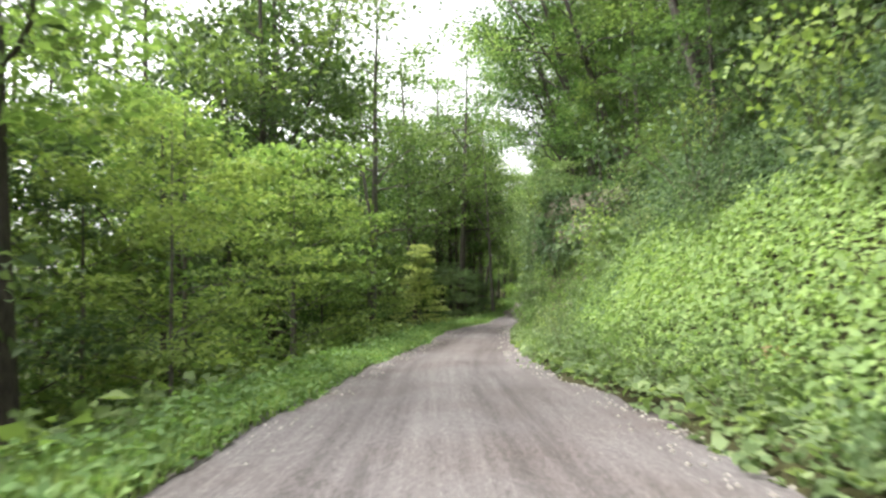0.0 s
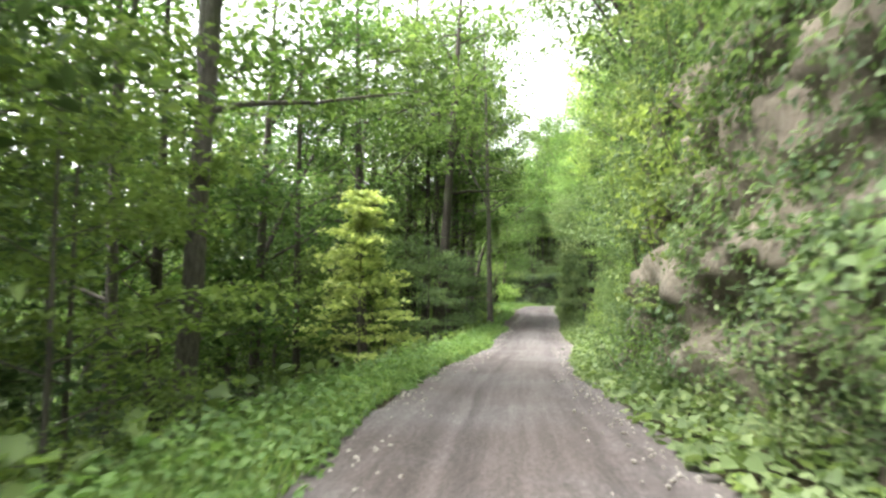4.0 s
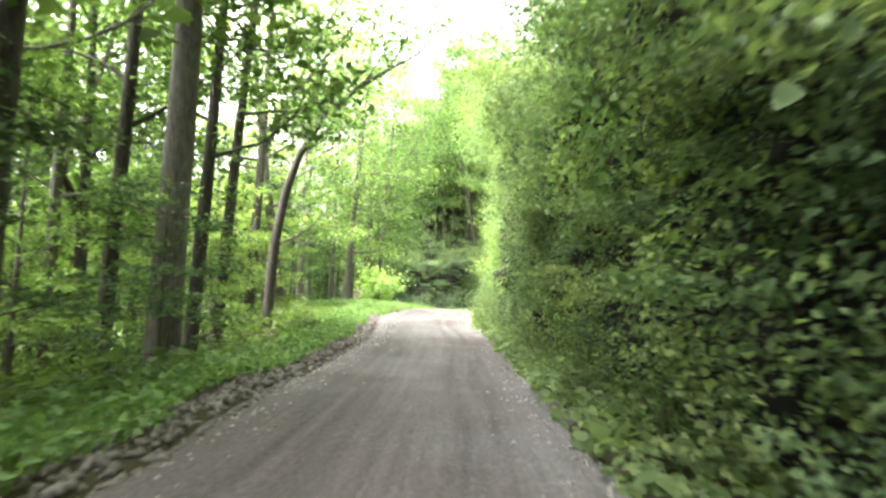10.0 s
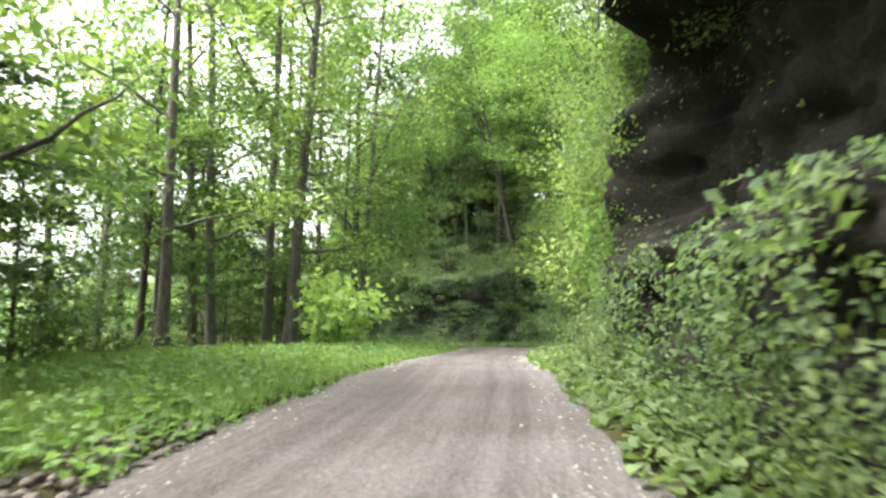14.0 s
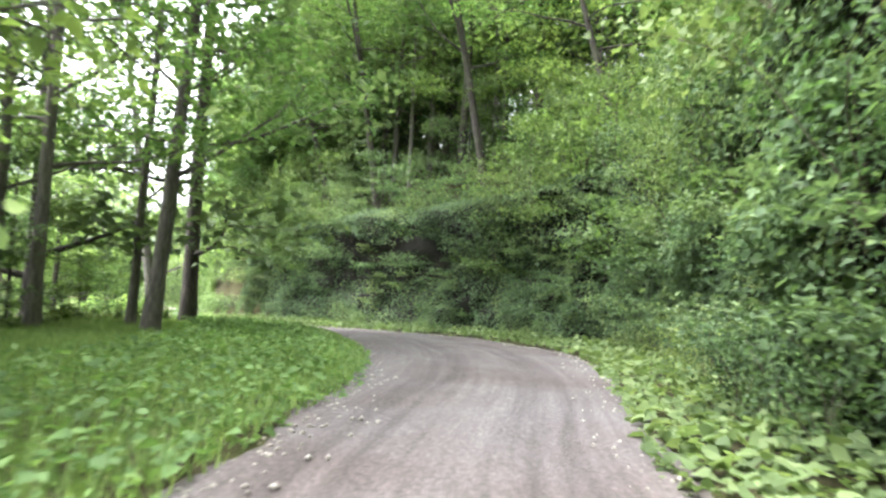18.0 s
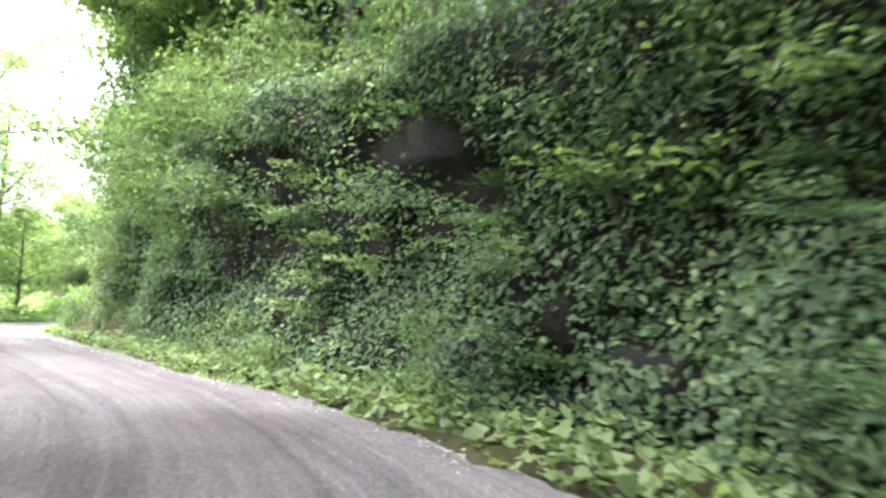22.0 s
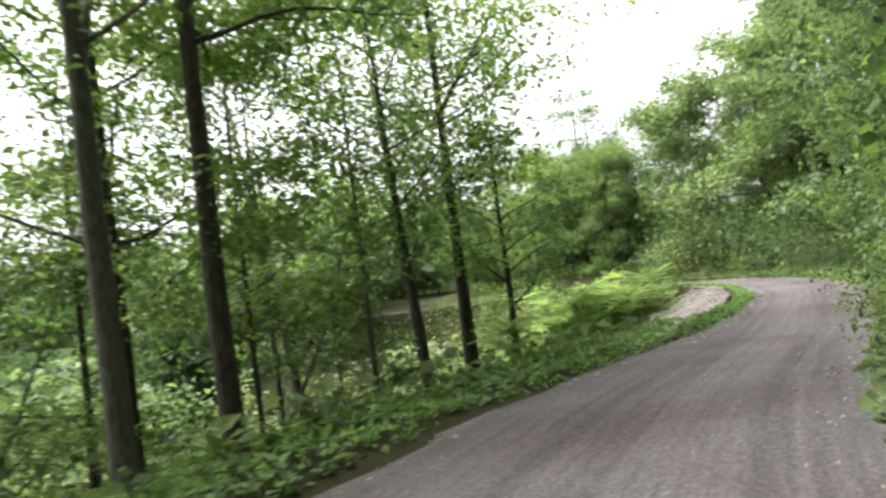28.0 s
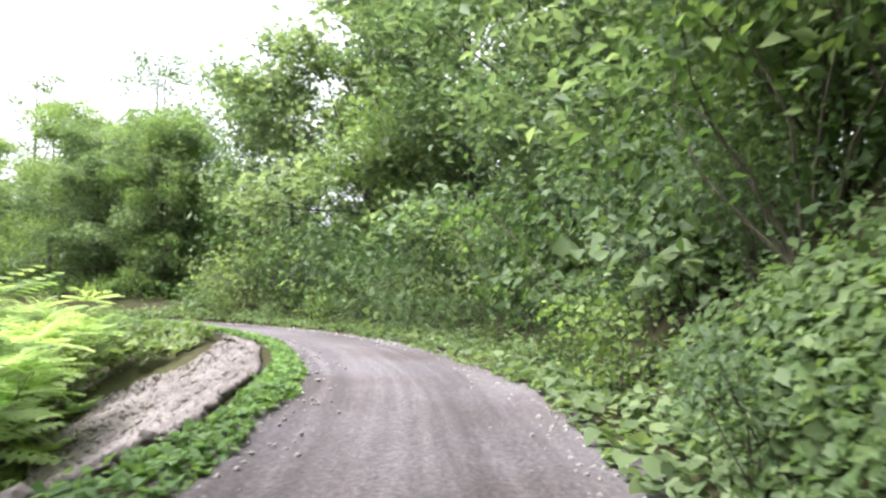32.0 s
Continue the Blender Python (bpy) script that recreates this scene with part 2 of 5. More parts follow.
STONE = earth_material("loose_stone", (0.16, 0.145, 0.13), (0.3, 0.28, 0.25), (0.46, 0.44, 0.41), 3.0, 0.85, 0.02)
RIPRAP = earth_material("broken_brown_grey_stone", (0.085, 0.073, 0.065), (0.15, 0.132, 0.12), (0.235, 0.213, 0.198), 3.0, 0.85, 0.02)
GRAVEL = road_material()


# ---- helpers for meshes ----
def mesh_of(name, verts, faces, mat, smooth=False):
    """A mesh from arrays: verts n x 3, faces m x k (all of one size)."""
    verts, faces = np.asarray(verts, float), np.asarray(faces, int)
    me = bpy.data.meshes.new(name)
    me.vertices.add(len(verts))
    me.vertices.foreach_set("co", verts.ravel())
    k = faces.shape[1]
    me.loops.add(faces.size)
    me.loops.foreach_set("vertex_index", faces.ravel())
    me.polygons.add(len(faces))
    me.polygons.foreach_set("loop_start", np.arange(0, faces.size, k))
    me.polygons.foreach_set("loop_total", np.full(len(faces), k))
    if smooth:
        me.polygons.foreach_set("use_smooth", np.ones(len(faces), bool))
    me.materials.append(mat)
    me.update(calc_edges=True)
    me.validate()
    return me


def part(name, me, parent, label=""):
    ob = new(name, me)
    ob.parent = parent
    return tagged(ob, label)


def tube(points, radii, sides=7):
    """Vertices and quads of a tapered tube along points."""
    pts, n = np.asarray(points, float), len(points)
    tan = np.gradient(pts, axis=0)
    tan /= np.linalg.norm(tan, axis=1)[:, None] + 1e-9
    ref = np.where(np.abs(tan[:, 2:3]) > 0.9, [[1.0, 0, 0]], [[0, 0, 1.0]])
    a = np.cross(tan, ref)
    a /= np.linalg.norm(a, axis=1)[:, None]
    for i in range(1, n):
        p = a[i - 1] - tan[i] * (a[i - 1] @ tan[i])
        a[i] = p / (np.linalg.norm(p) + 1e-9)
    b = np.cross(tan, a)
    ang = np.linspace(0, 2 * np.pi, sides, endpoint=False)
    ring = np.cos(ang)[None, :, None] * a[:, None] + np.sin(ang)[None, :, None] * b[:, None]
    v = (pts[:, None] + ring * np.asarray(radii, float)[:, None, None]).reshape(-1, 3)
    i, j = np.meshgrid(np.arange(n - 1), np.arange(sides), indexing="ij")
    k = (j + 1) % sides
    f = np.stack([i * sides + j, i * sides + k, (i + 1) * sides + k, (i + 1) * sides + j], -1).reshape(-1, 4)
    return v, f


def joined(pieces):
    vs, fs, at = [], [], 0
    for v, f in pieces:
        vs.append(v)
        fs.append(f + at)
        at += len(v)
    return np.concatenate(vs), np.concatenate(fs)


def leaf_cloud(rng, centres, lean, size, tilt=0.6, aspect=0.55, broad=False):
    """Folded leaves at the centres; lean: the way that their upper sides face; size: metres, an array or a number."""
    c = np.asarray(centres, float)
    n = len(c)
    nrm = np.broadcast_to(np.asarray(lean, float), (n, 3)) + rng.normal(0, tilt, (n, 3))
    nrm /= np.linalg.norm(nrm, axis=1)[:, None] + 1e-9
    d = rng.normal(0, 1, (n, 3))
    d -= nrm * (d * nrm).sum(1)[:, None]
    d /= np.linalg.norm(d, axis=1)[:, None] + 1e-9
    w = np.cross(nrm, d)
    ln = (np.broadcast_to(size, n) * np.clip(np.exp(rng.normal(-0.06, 0.32, n)), 0.4, 1.6))[:, None]
    fold = nrm * ln * 0.12
    if broad:
        v = np.stack([c - d * ln * 0.42, c - d * ln * 0.3 - w * ln * aspect * 0.75 + fold, c + d * ln * 0.15 - w * ln * aspect * 0.62 + fold,
                      c + d * ln * 0.6 - fold, c + d * ln * 0.15 + w * ln * aspect * 0.62 + fold, c - d * ln * 0.3 + w * ln * aspect * 0.75 + fold], 1)
        one = np.array([[0, 3, 2], [0, 2, 1], [0, 4, 3], [0, 5, 4]])
    else:
        v = np.stack([c - d * ln * 0.5, c - w * ln * aspect * 0.5 + fold, c + d * ln * 0.5 - fold, c + w * ln * aspect * 0.5 + fold], 1)
        one = np.array([[0, 2, 1], [0, 3, 2]])
    k = v.shape[1]
    f = (np.arange(n)[:, None, None] * k + one[None]).reshape(-1, 3)
    return v.reshape(-1, 3), f


# ---- the road's line ----
KNOTS = [(1.0, -46.1), (0.6, -37.1), (0.2, -28.1), (-0.2, -20.0), (-0.5, -12.6), (-0.1, -6.3), (0.3, -0.0), (0.8, 7.0), (1.5, 14.1), (2.5, 21.5), (3.2, 28.5), (3.9, 34.7), (4.7, 41.1), (5.7, 48.6), (6.7, 56.4), (7.3, 64.5), (8.3, 69.7), (9.2, 74.8), (10.1, 80.7), (11.4, 87.1), (13.2, 93.2), (14.1, 99.3), (13.6, 105.6), (11.7, 110.6), (9.5, 114.0), (7.1, 117.1), (4.6, 120.3), (2.4, 124.1), (1.1, 128.5), (0.6, 133.2), (0.6, 136.7), (0.6, 139.1), (0.4, 144.6), (-0.3, 150.4), (-2.3, 156.0), (-6.4, 161.0), (-12.5, 164.4), (-21.5, 165.8), (-31.5, 164.6)]


def spline(knots, step=0.5):
    p = np.array(knots, float)
    p = np.vstack([2 * p[0] - p[1], p, 2 * p[-1] - p[-2]])
    out = []
    for i in range(1, len(p) - 2):
        u = np.linspace(0, 1, 40, endpoint=False)[:, None]
        a, b, c, d = p[i - 1:i + 3]
        out.append(0.5 * (2 * b + (c - a) * u + (2 * a - 5 * b + 4 * c - d) * u ** 2 + (3 * b - a - 3 * c + d) * u ** 3))
    q = np.vstack(out + [p[-2:-1]])
    length = np.r_[0, np.cumsum(np.linalg.norm(np.diff(q, axis=0), axis=1))]
    at = np.arange(0, length[-1], step)
    return np.stack([np.interp(at, length, q[:, 0]), np.interp(at, length, q[:, 1])], 1), at


LINE, ALONG = spline(KNOTS)
TANGENT = np.gradient(LINE, axis=0)
TANGENT /= np.linalg.norm(TANGENT, axis=1)[:, None]
RIGHT = np.stack([TANGENT[:, 1], -TANGENT[:, 0]], 1)
ALONG = ALONG - ALONG[np.argmin(np.linalg.norm(LINE - (0.145, -28.08), axis=1))]
S_END = ALONG[-1]
# height of the road, by distance along it
S_Z = [-18, 0, 15, 28, 50, 63, 77, 85, 93, 98, 104, 122, 135, 144, 152, 161, 172, 220]
Z_AT = [-1.27, -1.27, -1.27, -1.27, -1.45, -1.33, -1.06, -0.78, -0.39, -0.1, 0.11, 0.22, 0.21, 0.05, 0.06, -0.2, -0.45, -0.2]
HALF_LEFT = ([0, 8, 12, 20, 28, 34, 38, 48, 60, 66, 70, 77, 82, 87, 92, 98, 104, 116, 120, 124, 130, 138, 146, 152, 157, 162, 166, 170, 174, 178, 200],
             [2.25, 2.1, 1.75, 1.4, 1.7, 1.95, 1.95, 1.68, 1.7, 1.5, 1.65, 1.85, 1.75, 1.6, 1.6, 2.0, 1.8, 1.5, 1.85, 2.25, 3.0, 2.95, 2.7, 3.2, 3.3, 2.9, 2.6, 2.2, 1.6, 1.28, 1.28])
HALF_RIGHT = ([0, 8, 13, 19, 28, 34, 40, 45, 52, 60, 67, 80, 89, 93, 100, 108, 117, 121, 124, 129, 133, 137, 140, 144, 150, 160, 167, 175, 180, 187, 200],
              [2.35, 2.35, 2.1, 1.7, 1.4, 1.28, 1.3, 1.32, 1.55, 1.62, 1.74, 1.76, 1.92, 2.0, 1.75, 1.75, 1.7, 1.8, 2.1, 2.95, 2.75, 2.3, 1.95, 1.6, 1.5, 1.5, 1.55, 1.55, 1.85, 1.6, 1.6])


def road_z(s):
    return np.interp(s, S_Z, Z_AT)


def half_left(s):
    return np.interp(s, *HALF_LEFT)


def half_right(s):
    return np.interp(s, *HALF_RIGHT)


def locate(x, y):
    """Distance along the road, and metres to the right of its middle line, for arrays of places."""
    x, y = np.ravel(x).astype(float), np.ravel(y).astype(float)
    s, u = np.empty(len(x)), np.empty(len(x))
    for a in range(0, len(x), 20000):
        dx, dy = x[a:a + 20000, None] - LINE[None, :, 0], y[a:a + 20000, None] - LINE[None, :, 1]
        i = np.argmin(dx * dx + dy * dy, axis=1)
        k = np.arange(len(i))
        s[a:a + 20000] = ALONG[i]
        side = dx[k, i] * RIGHT[i, 0] + dy[k, i] * RIGHT[i, 1]
        u[a:a + 20000] = np.copysign(np.hypot(dx[k, i], dy[k, i]), side)
    return s, u


def place(s, u):
    """World x, y at a distance along the road and to the right of it."""
    s, u = np.asarray(s, float), np.asarray(u, float)
    lx, ly = np.interp(s, ALONG, LINE[:, 0]), np.interp(s, ALONG, LINE[:, 1])
    rx, ry = np.interp(s, ALONG, RIGHT[:, 0]), np.interp(s, ALONG, RIGHT[:, 1])
    return lx + rx * u, ly + ry * u


def waves(x, y, scale, seed=0):
    """Smooth unevenness between about -1 and 1."""
    r, out = np.random.RandomState(seed), 0
    for k in range(6):
        a, f, ph = r.uniform(0, 6.28), scale * (0.7 + 0.35 * k), r.uniform(0, 6.28)
        out = out + np.sin((x * np.cos(a) + y * np.sin(a)) * f + ph) / (1 + 0.5 * k)
    return out / 2.6


# the right-hand bank, by distance along: verge, height and run of its face, slope of the hill above
BANK_S = [-20, 14, 24, 34, 86, 95, 103, 108, 116, 124, 144, 152, 172, 186, 220]
BANK_VERGE = [1.2, 1.0, 0.8, 0.7, 0.7, 0.7, 0.9, 1.0, 1.1, 1.2, 0.9, 0.6, 0.6, 0.8, 0.8]
BANK_HIGH = [6.5, 6.0, 5.0, 5.0, 5.4, 7.5, 7.5, 5.0, 4.5, 5.0, 5.0, 4.5, 3.5, 0.8, 0.5]
BANK_RUN = [7.0, 6.0, 2.6, 1.8, 1.8, 2.2, 2.4, 2.4, 2.2, 1.6, 1.5, 1.4, 1.3, 2.2, 2.5]
BANK_BACK = [0, 0, 0.8, 1.1, 1.1, 3.2, 3.0, 0.9, 1.0, 1.2, 1.1, 0.2, 0, 0, 0]
HILL_SLOPE = [0.8, 0.8, 0.8, 0.8, 0.8, 0.8, 0.85, 0.85, 0.85, 0.8, 0.6, 0.5, 0.3, 0.02, 0.0]
# stretches of rock wall: from, to, forward set, overhang, seed
FACES = [(24, 42, 0.1, 0.3, 3), (64, 92, 0.15, 0.4, 7), (88, 109, 0.15, 0.5, 7), (115, 151, 0.2, 0.5, 11)]
# the left-hand side: flat shoulder, then the fall into the woods
FALL_S = [-20, 0, 28, 60, 85, 97, 106, 136, 145, 152, 172, 178, 220]
FALL_FLAT = [1.0, 0.9, 1.0, 1.1, 1.2, 3.5, 7.0, 7.0, 2.5, 1.0, 0.9, 0.55, 0.9]
FALL_SLOPE = [0.6, 0.6, 0.65, 0.7, 0.7, 0.4, 0.3, 0.3, 0.5, 0.75, 0.8, 0.66, 0.6]


def ground_z(x, y):
    x, y = np.ravel(np.asarray(x, float)), np.ravel(np.asarray(y, float))
    s, u = locate(x, y)
    z = road_z(s)
    hl, hr = half_left(s), half_right(s)
    verge, high, run = np.interp(s, BANK_S, BANK_VERGE), np.interp(s, BANK_S, BANK_HIGH), np.interp(s, BANK_S, BANK_RUN)
    flat, slope = np.interp(s, FALL_S, FALL_FLAT), np.interp(s, FALL_S, FALL_SLOPE)
    back, above = np.interp(s, BANK_S, BANK_BACK), np.interp(s, BANK_S, HILL_SLOPE)
    dr, dl = u - hr - verge - back, -u - hl - flat
    face = np.clip(dr / run, 0, 1)
    up = high * face + above * np.clip(dr - run, 0, 40) + 0.3 * above * np.clip(dr - run - 40, 0, 100)
    down = slope * np.clip(dl, 0, 24) + 0.12 * np.clip(dl - 24, 0, 60)
    rise = 0.17 * np.clip(dl - 95, 0, 160)
    off = np.where(u > 0, dr, dl)
    rough = waves(x, y, 0.55, 3) * 0.3 * np.clip(off, 0, 1.5) + waves(x, y, 1.7, 5) * 0.07 * np.clip(off + 1, 0, 1)
    shoulder = np.where((u > hr) & (dr < 0), 0.06, 0) + np.where((u < -hl) & (dl < 0), 0.05 + 0.012 * np.clip(-u - hl, 0, 9), 0)
    base = np.where((u < hr - 0.1) & (u > -hl + 0.1), -0.16, 0.0)
    return z + up * (u > 0) - (down - rise - 0.012 * np.clip(flat, 0, 9)) * (dl > 0) * (u < 0) + rough + shoulder + base


def bank_depth(s, h):
    """Metres from the road's right edge to the front of the bank, at a height above the road."""
    verge, tall, run = np.interp(s, BANK_S, BANK_VERGE), np.interp(s, BANK_S, BANK_HIGH), np.interp(s, BANK_S, BANK_RUN)
    slope = verge + np.interp(s, BANK_S, BANK_BACK) + run * h / tall
    for s0, s1, shift, brow, seed in FACES:
        inside = np.clip(np.minimum(s - s0, s1 - s) / 2.5, 0, 1)
        r = np.random.RandomState(seed)
        block = r.uniform(0, 0.34, (200, 40))
        row = np.floor(h / 0.55 + waves(s, h, 0.5, seed) * 0.8).astype(int) % 40
        col = np.floor(s / 0.9 + row * 0.37 + waves(s, h, 1.3, seed + 1) * 0.5).astype(int) % 200
        face = (verge + shift + 0.3 * h / tall * run - brow * np.clip(h / tall - 0.5, 0, 1) * 2 + block[col, row] + waves(s, h * 1.4, 0.9, seed + 2) * 0.3)
        if s0 == 88:
            # the undercut below the brow
            face = face + 0.28 * waves(s, h * 1.2, 2.4, 71) + 0.14 * waves(s, h * 1.6, 5.5, 72) + 2.0 * np.clip((s - 91) / 2, 0, 1) * np.clip((106 - s) / 2, 0, 1) * np.clip((h - 2.0) / 0.8, 0, 1) * np.clip((6.9 - h) / 0.7, 0, 1)
        slope = np.where(inside > 0, slope * (1 - inside) + np.minimum(face, slope) * inside, slope)
    return slope


# ---- ground: one sheet, fine near the road, out to the horizon ----
def axis(lo, hi, fine, reach):
    mid = np.arange(lo, hi, fine)
    far, step = [], fine
    d = 0.0
    while d < reach:
        step *= 1.25
        d += step
        far.append(d)
    far = np.array(far)
    return np.r_[lo - far[::-1], mid, mid[-1] + far]


gx, gy = axis(-26, 30, 0.75, 2600), axis(-44, 176, 0.75, 2600)
XX, YY = np.meshgrid(gx, gy)
ZZ = ground_z(XX, YY).reshape(XX.shape)
ny, nx = XX.shape
ii, jj = np.meshgrid(np.arange(ny - 1), np.arange(nx - 1), indexing="ij")
gf = np.stack([ii * nx + jj, ii * nx + jj + 1, (ii + 1) * nx + jj + 1, (ii + 1) * nx + jj], -1).reshape(-1, 4)
ground = new("ground", mesh_of("ground", np.stack([XX, YY, ZZ], -1).reshape(-1, 3), gf, SOIL, True))
tagged(ground, "dark leaf-littered forest soil falling away beside the road", "ground", kind="structure")


# ---- road ----
def build_road():
    rs = np.arange(ALONG[0] + 0.5, S_END - 0.5, 0.3)
    lanes = np.linspace(-1, 1, 25)
    hl, hr = half_left(rs) + 0.42, half_right(rs) + 0.42
    rag_l = waves(rs, rs * 0, 2.3, 11) * 0.13 + waves(rs, rs * 0, 0.7, 12) * 0.12
    rag_r = waves(rs, rs * 0, 2.1, 13) * 0.13 + waves(rs, rs * 0, 0.8, 14) * 0.12
    U = np.where(lanes[None] < 0, lanes[None] * (hl + rag_l)[:, None], lanes[None] * (hr + rag_r)[:, None])
    S = np.broadcast_to(rs[:, None], U.shape)
    px, py = place(S.ravel(), U.ravel())
    px, py = px.reshape(U.shape), py.reshape(U.shape)
    crown = 0.035 * (1 - (U / 2.0) ** 2)
    ruts = -0.03 * np.exp(-((np.abs(U) - 0.8) / 0.28) ** 2)
    bumps = waves(px, py, 1.1, 21) * 0.018 + waves(px, py, 4.0, 22) * 0.009
    edge = -0.2 * np.clip((np.abs(lanes)[None] - 0.86) / 0.14, 0, 1) ** 1.3
    z = road_z(S.ravel()).reshape(U.shape) + crown + ruts + bumps + edge
    n, k = U.shape
    a, b = np.meshgrid(np.arange(n - 1), np.arange(k - 1), indexing="ij")
    f = np.stack([a * k + b, a * k + b + 1, (a + 1) * k + b + 1, (a + 1) * k + b], -1).reshape(-1, 4)
    me = mesh_of("road", np.stack([px, py, z], -1).reshape(-1, 3), f, GRAVEL, True)
    uv = me.uv_layers.new(name="across_along")
    idx = np.empty(len(me.loops), int)
    me.loops.foreach_get("vertex_index", idx)
    uv.data.foreach_set("uv", np.stack([U.ravel(), S.ravel()], -1)[idx].ravel())
    return tagged(new("road", me), "narrow grey-brown packed gravel road with worn wheel tracks", "road", kind="structure")


build_road()


# ---- trees and shrubs: each kind is built a few times over, then set out ----
def cluster(rng, at, count, spread, flat):
    return np.asarray(at) + np.clip(rng.normal(0, 1, (count, 3)), -1.9, 1.9) * (spread, spread, spread * flat)


def grow(rng, start, way, length, steps, bend=0.25, lift=0.12):
    pts = [np.asarray(start, float)]
    d = np.asarray(way, float) / np.linalg.norm(way)
    for _ in range(steps):
        d = d + rng.normal(0, bend / math.sqrt(steps), 3) + (0, 0, lift / steps)
        d /= np.linalg.norm(d)
        pts.append(pts[-1] + d * length / steps)
    return np.array(pts)


def tree(name, seed, height, radius, clear, spread, limbs, leaf, bark, leaf_size, per_cluster, flat=0.35, fork=0.0, lean=(0, 0), cluster_spread=0.55, twigs=3, sink=0.5, open_crown=True, cone=False, fork_way=None, hanging=False):
    """A broadleaf tree: bent tapering trunk with a root flare, limbs with twigs, a crown of separate leaves in sprays."""
    rng = np.random.RandomState(seed)
    root = new(name)
    n = 14
    t = np.linspace(0, 1, n)
    wob = np.cumsum(rng.normal(0, 0.012 * height / n, (n, 2)), axis=0)
    spine = np.stack([lean[0] * t * height + wob[:, 0] - wob[0, 0], lean[1] * t * height + wob[:, 1] - wob[0, 1], t * (height + sink) - sink], 1)
    rad = radius * (1 - 0.86 * t ** 1.15) * (1 + 0.5 * np.exp(-t * 30))
    pieces = [tube(spine, rad, 9)]
    if fork:
        k = int(n * fork)
        away = rng.uniform(0, 6.28) if fork_way is None else fork_way
        arm = grow(rng, spine[k], (math.cos(away) * (0.45 if fork_way is None else 0.62), math.sin(away) * (0.45 if fork_way is None else 0.62), 1), height * (1 - fork) * 0.85, 8, 0.2, 0.3)
        pieces.append(tube(arm, rad[k] * 0.75 * (1 - 0.85 * np.linspace(0, 1, len(arm))), 8))
    else:
        arm = None
    part("trunk", mesh_of("trunk", *joined(pieces), BARK[bark], True), root)
    points, hidden = [], []
    for i in range(limbs):
        h = clear + (1 - clear) * (i + rng.uniform(0.1, 0.9)) / limbs * 0.97
        src = arm if arm is not None and i % 3 == 2 and h > fork + 0.08 else spine
        q = h if src is spine else (h - fork) / (1 - fork)
        at = np.array([np.interp(q, np.linspace(0, 1, len(src)), src[:, c]) for c in range(3)])
        prof = math.sin(math.pi * min(1, (h - clear) / (1 - clear) * 0.8 + 0.22)) ** 0.7
        ln = spread * (0.45 + 0.65 * prof) * rng.uniform(0.75, 1.2)
        if cone:
            ln = spread * (1.1 - 1.0 * (h - clear) / (1 - clear)) * rng.uniform(0.8, 1.1)
        a = i * 2.4 + rng.uniform(-0.5, 0.5)
        up = rng.uniform(0.1, 0.6) * (0.6 + h)
        limb = grow(rng, at, (math.cos(a), math.sin(a), up), ln, 6, 0.35, 0.1)
        r0 = max(0.012, radius * 0.42 * (1 - 0.75 * h))
        bits = [tube(limb, r0 * (1 - 0.85 * np.linspace(0, 1, 7)), 4)]
        for j in range(twigs):
            q = rng.uniform(0.35, 0.95)
            src_i = int(q * 6)
            side = rng.uniform(-1, 1)
            tw = grow(rng, limb[src_i], (math.cos(a + side), math.sin(a + side), rng.uniform(0.0, 0.5)), ln * 0.42, 3, 0.3, 0.05)
            bits.append(tube(tw, r0 * 0.35 * (1 - 0.8 * np.linspace(0, 1, 4)), 3))
            points += [tw[-1], tw[2]]
        points += [limb[-1], limb[5], limb[3]]
        if open_crown:
            part("limb", mesh_of("limb", *joined(bits), BARK[bark], True), root)
        else:
            hidden += bits
    if hidden:
        tagged(part("branchwork", mesh_of("branchwork", *joined(hidden), BARK[bark], True), root), kind="stuff")
    pts = np.concatenate([cluster(rng, p, per_cluster, cluster_spread * rng.uniform(0.7, 1.3), flat) for p in points])
    part("crown", mesh_of("crown", *leaf_cloud(rng, pts, (0, 0, 0.6 if hanging else 1), leaf_size, 0.8 if hanging else 0.5, 0.6 if hanging else 0.55, hanging), LEAF[leaf]), root)
    return root


def shrub(name, seed, height, spread, leaf, leaf_size, count, broad=False, droop=0.0, stems=7):
    """A leafy bush: stems fanning from the ground, leaves in sprays along their outer half."""
    rng = np.random.RandomState(seed)
    root = new(name)
    pts, way, rods = [], [], []
    per = count // (stems * 3)
    for i in range(stems):
        a = i * 2.4 + rng.uniform(-0.4, 0.4)
        out = rng.uniform(0.25, 1.0)
        stem = grow(rng, (0, 0, -0.15), (math.cos(a) * out * spread / height, math.sin(a) * out * spread / height, 1), math.hypot(height, spread * out) * rng.uniform(0.75, 1.1), 5, 0.4, -droop)
        rods.append(tube(stem, 0.016 * height / 2 * (1 - 0.8 * np.linspace(0, 1, 6)) + 0.002, 3))
        for q in (2, 4, 5):
            c = cluster(rng, stem[q], per, 0.15 * (height + spread) * 0.75, 0.65)
            pts.append(c)
            way.append(np.broadcast_to((math.cos(a) * 0.6, math.sin(a) * 0.6, 0.7), c.shape))
    pts, way = np.concatenate(pts), np.concatenate(way)
    pts[:, 2] = np.maximum(pts[:, 2], 0.03)
    tagged(part("branchwork", mesh_of("branchwork", *joined(rods), BARK["stem"], True), root), kind="stuff")
    part("foliage", mesh_of("foliage", *leaf_cloud(rng, pts, way, leaf_size, 0.55, 0.62 if broad else 0.55, broad), LEAF[leaf]), root)
    return root


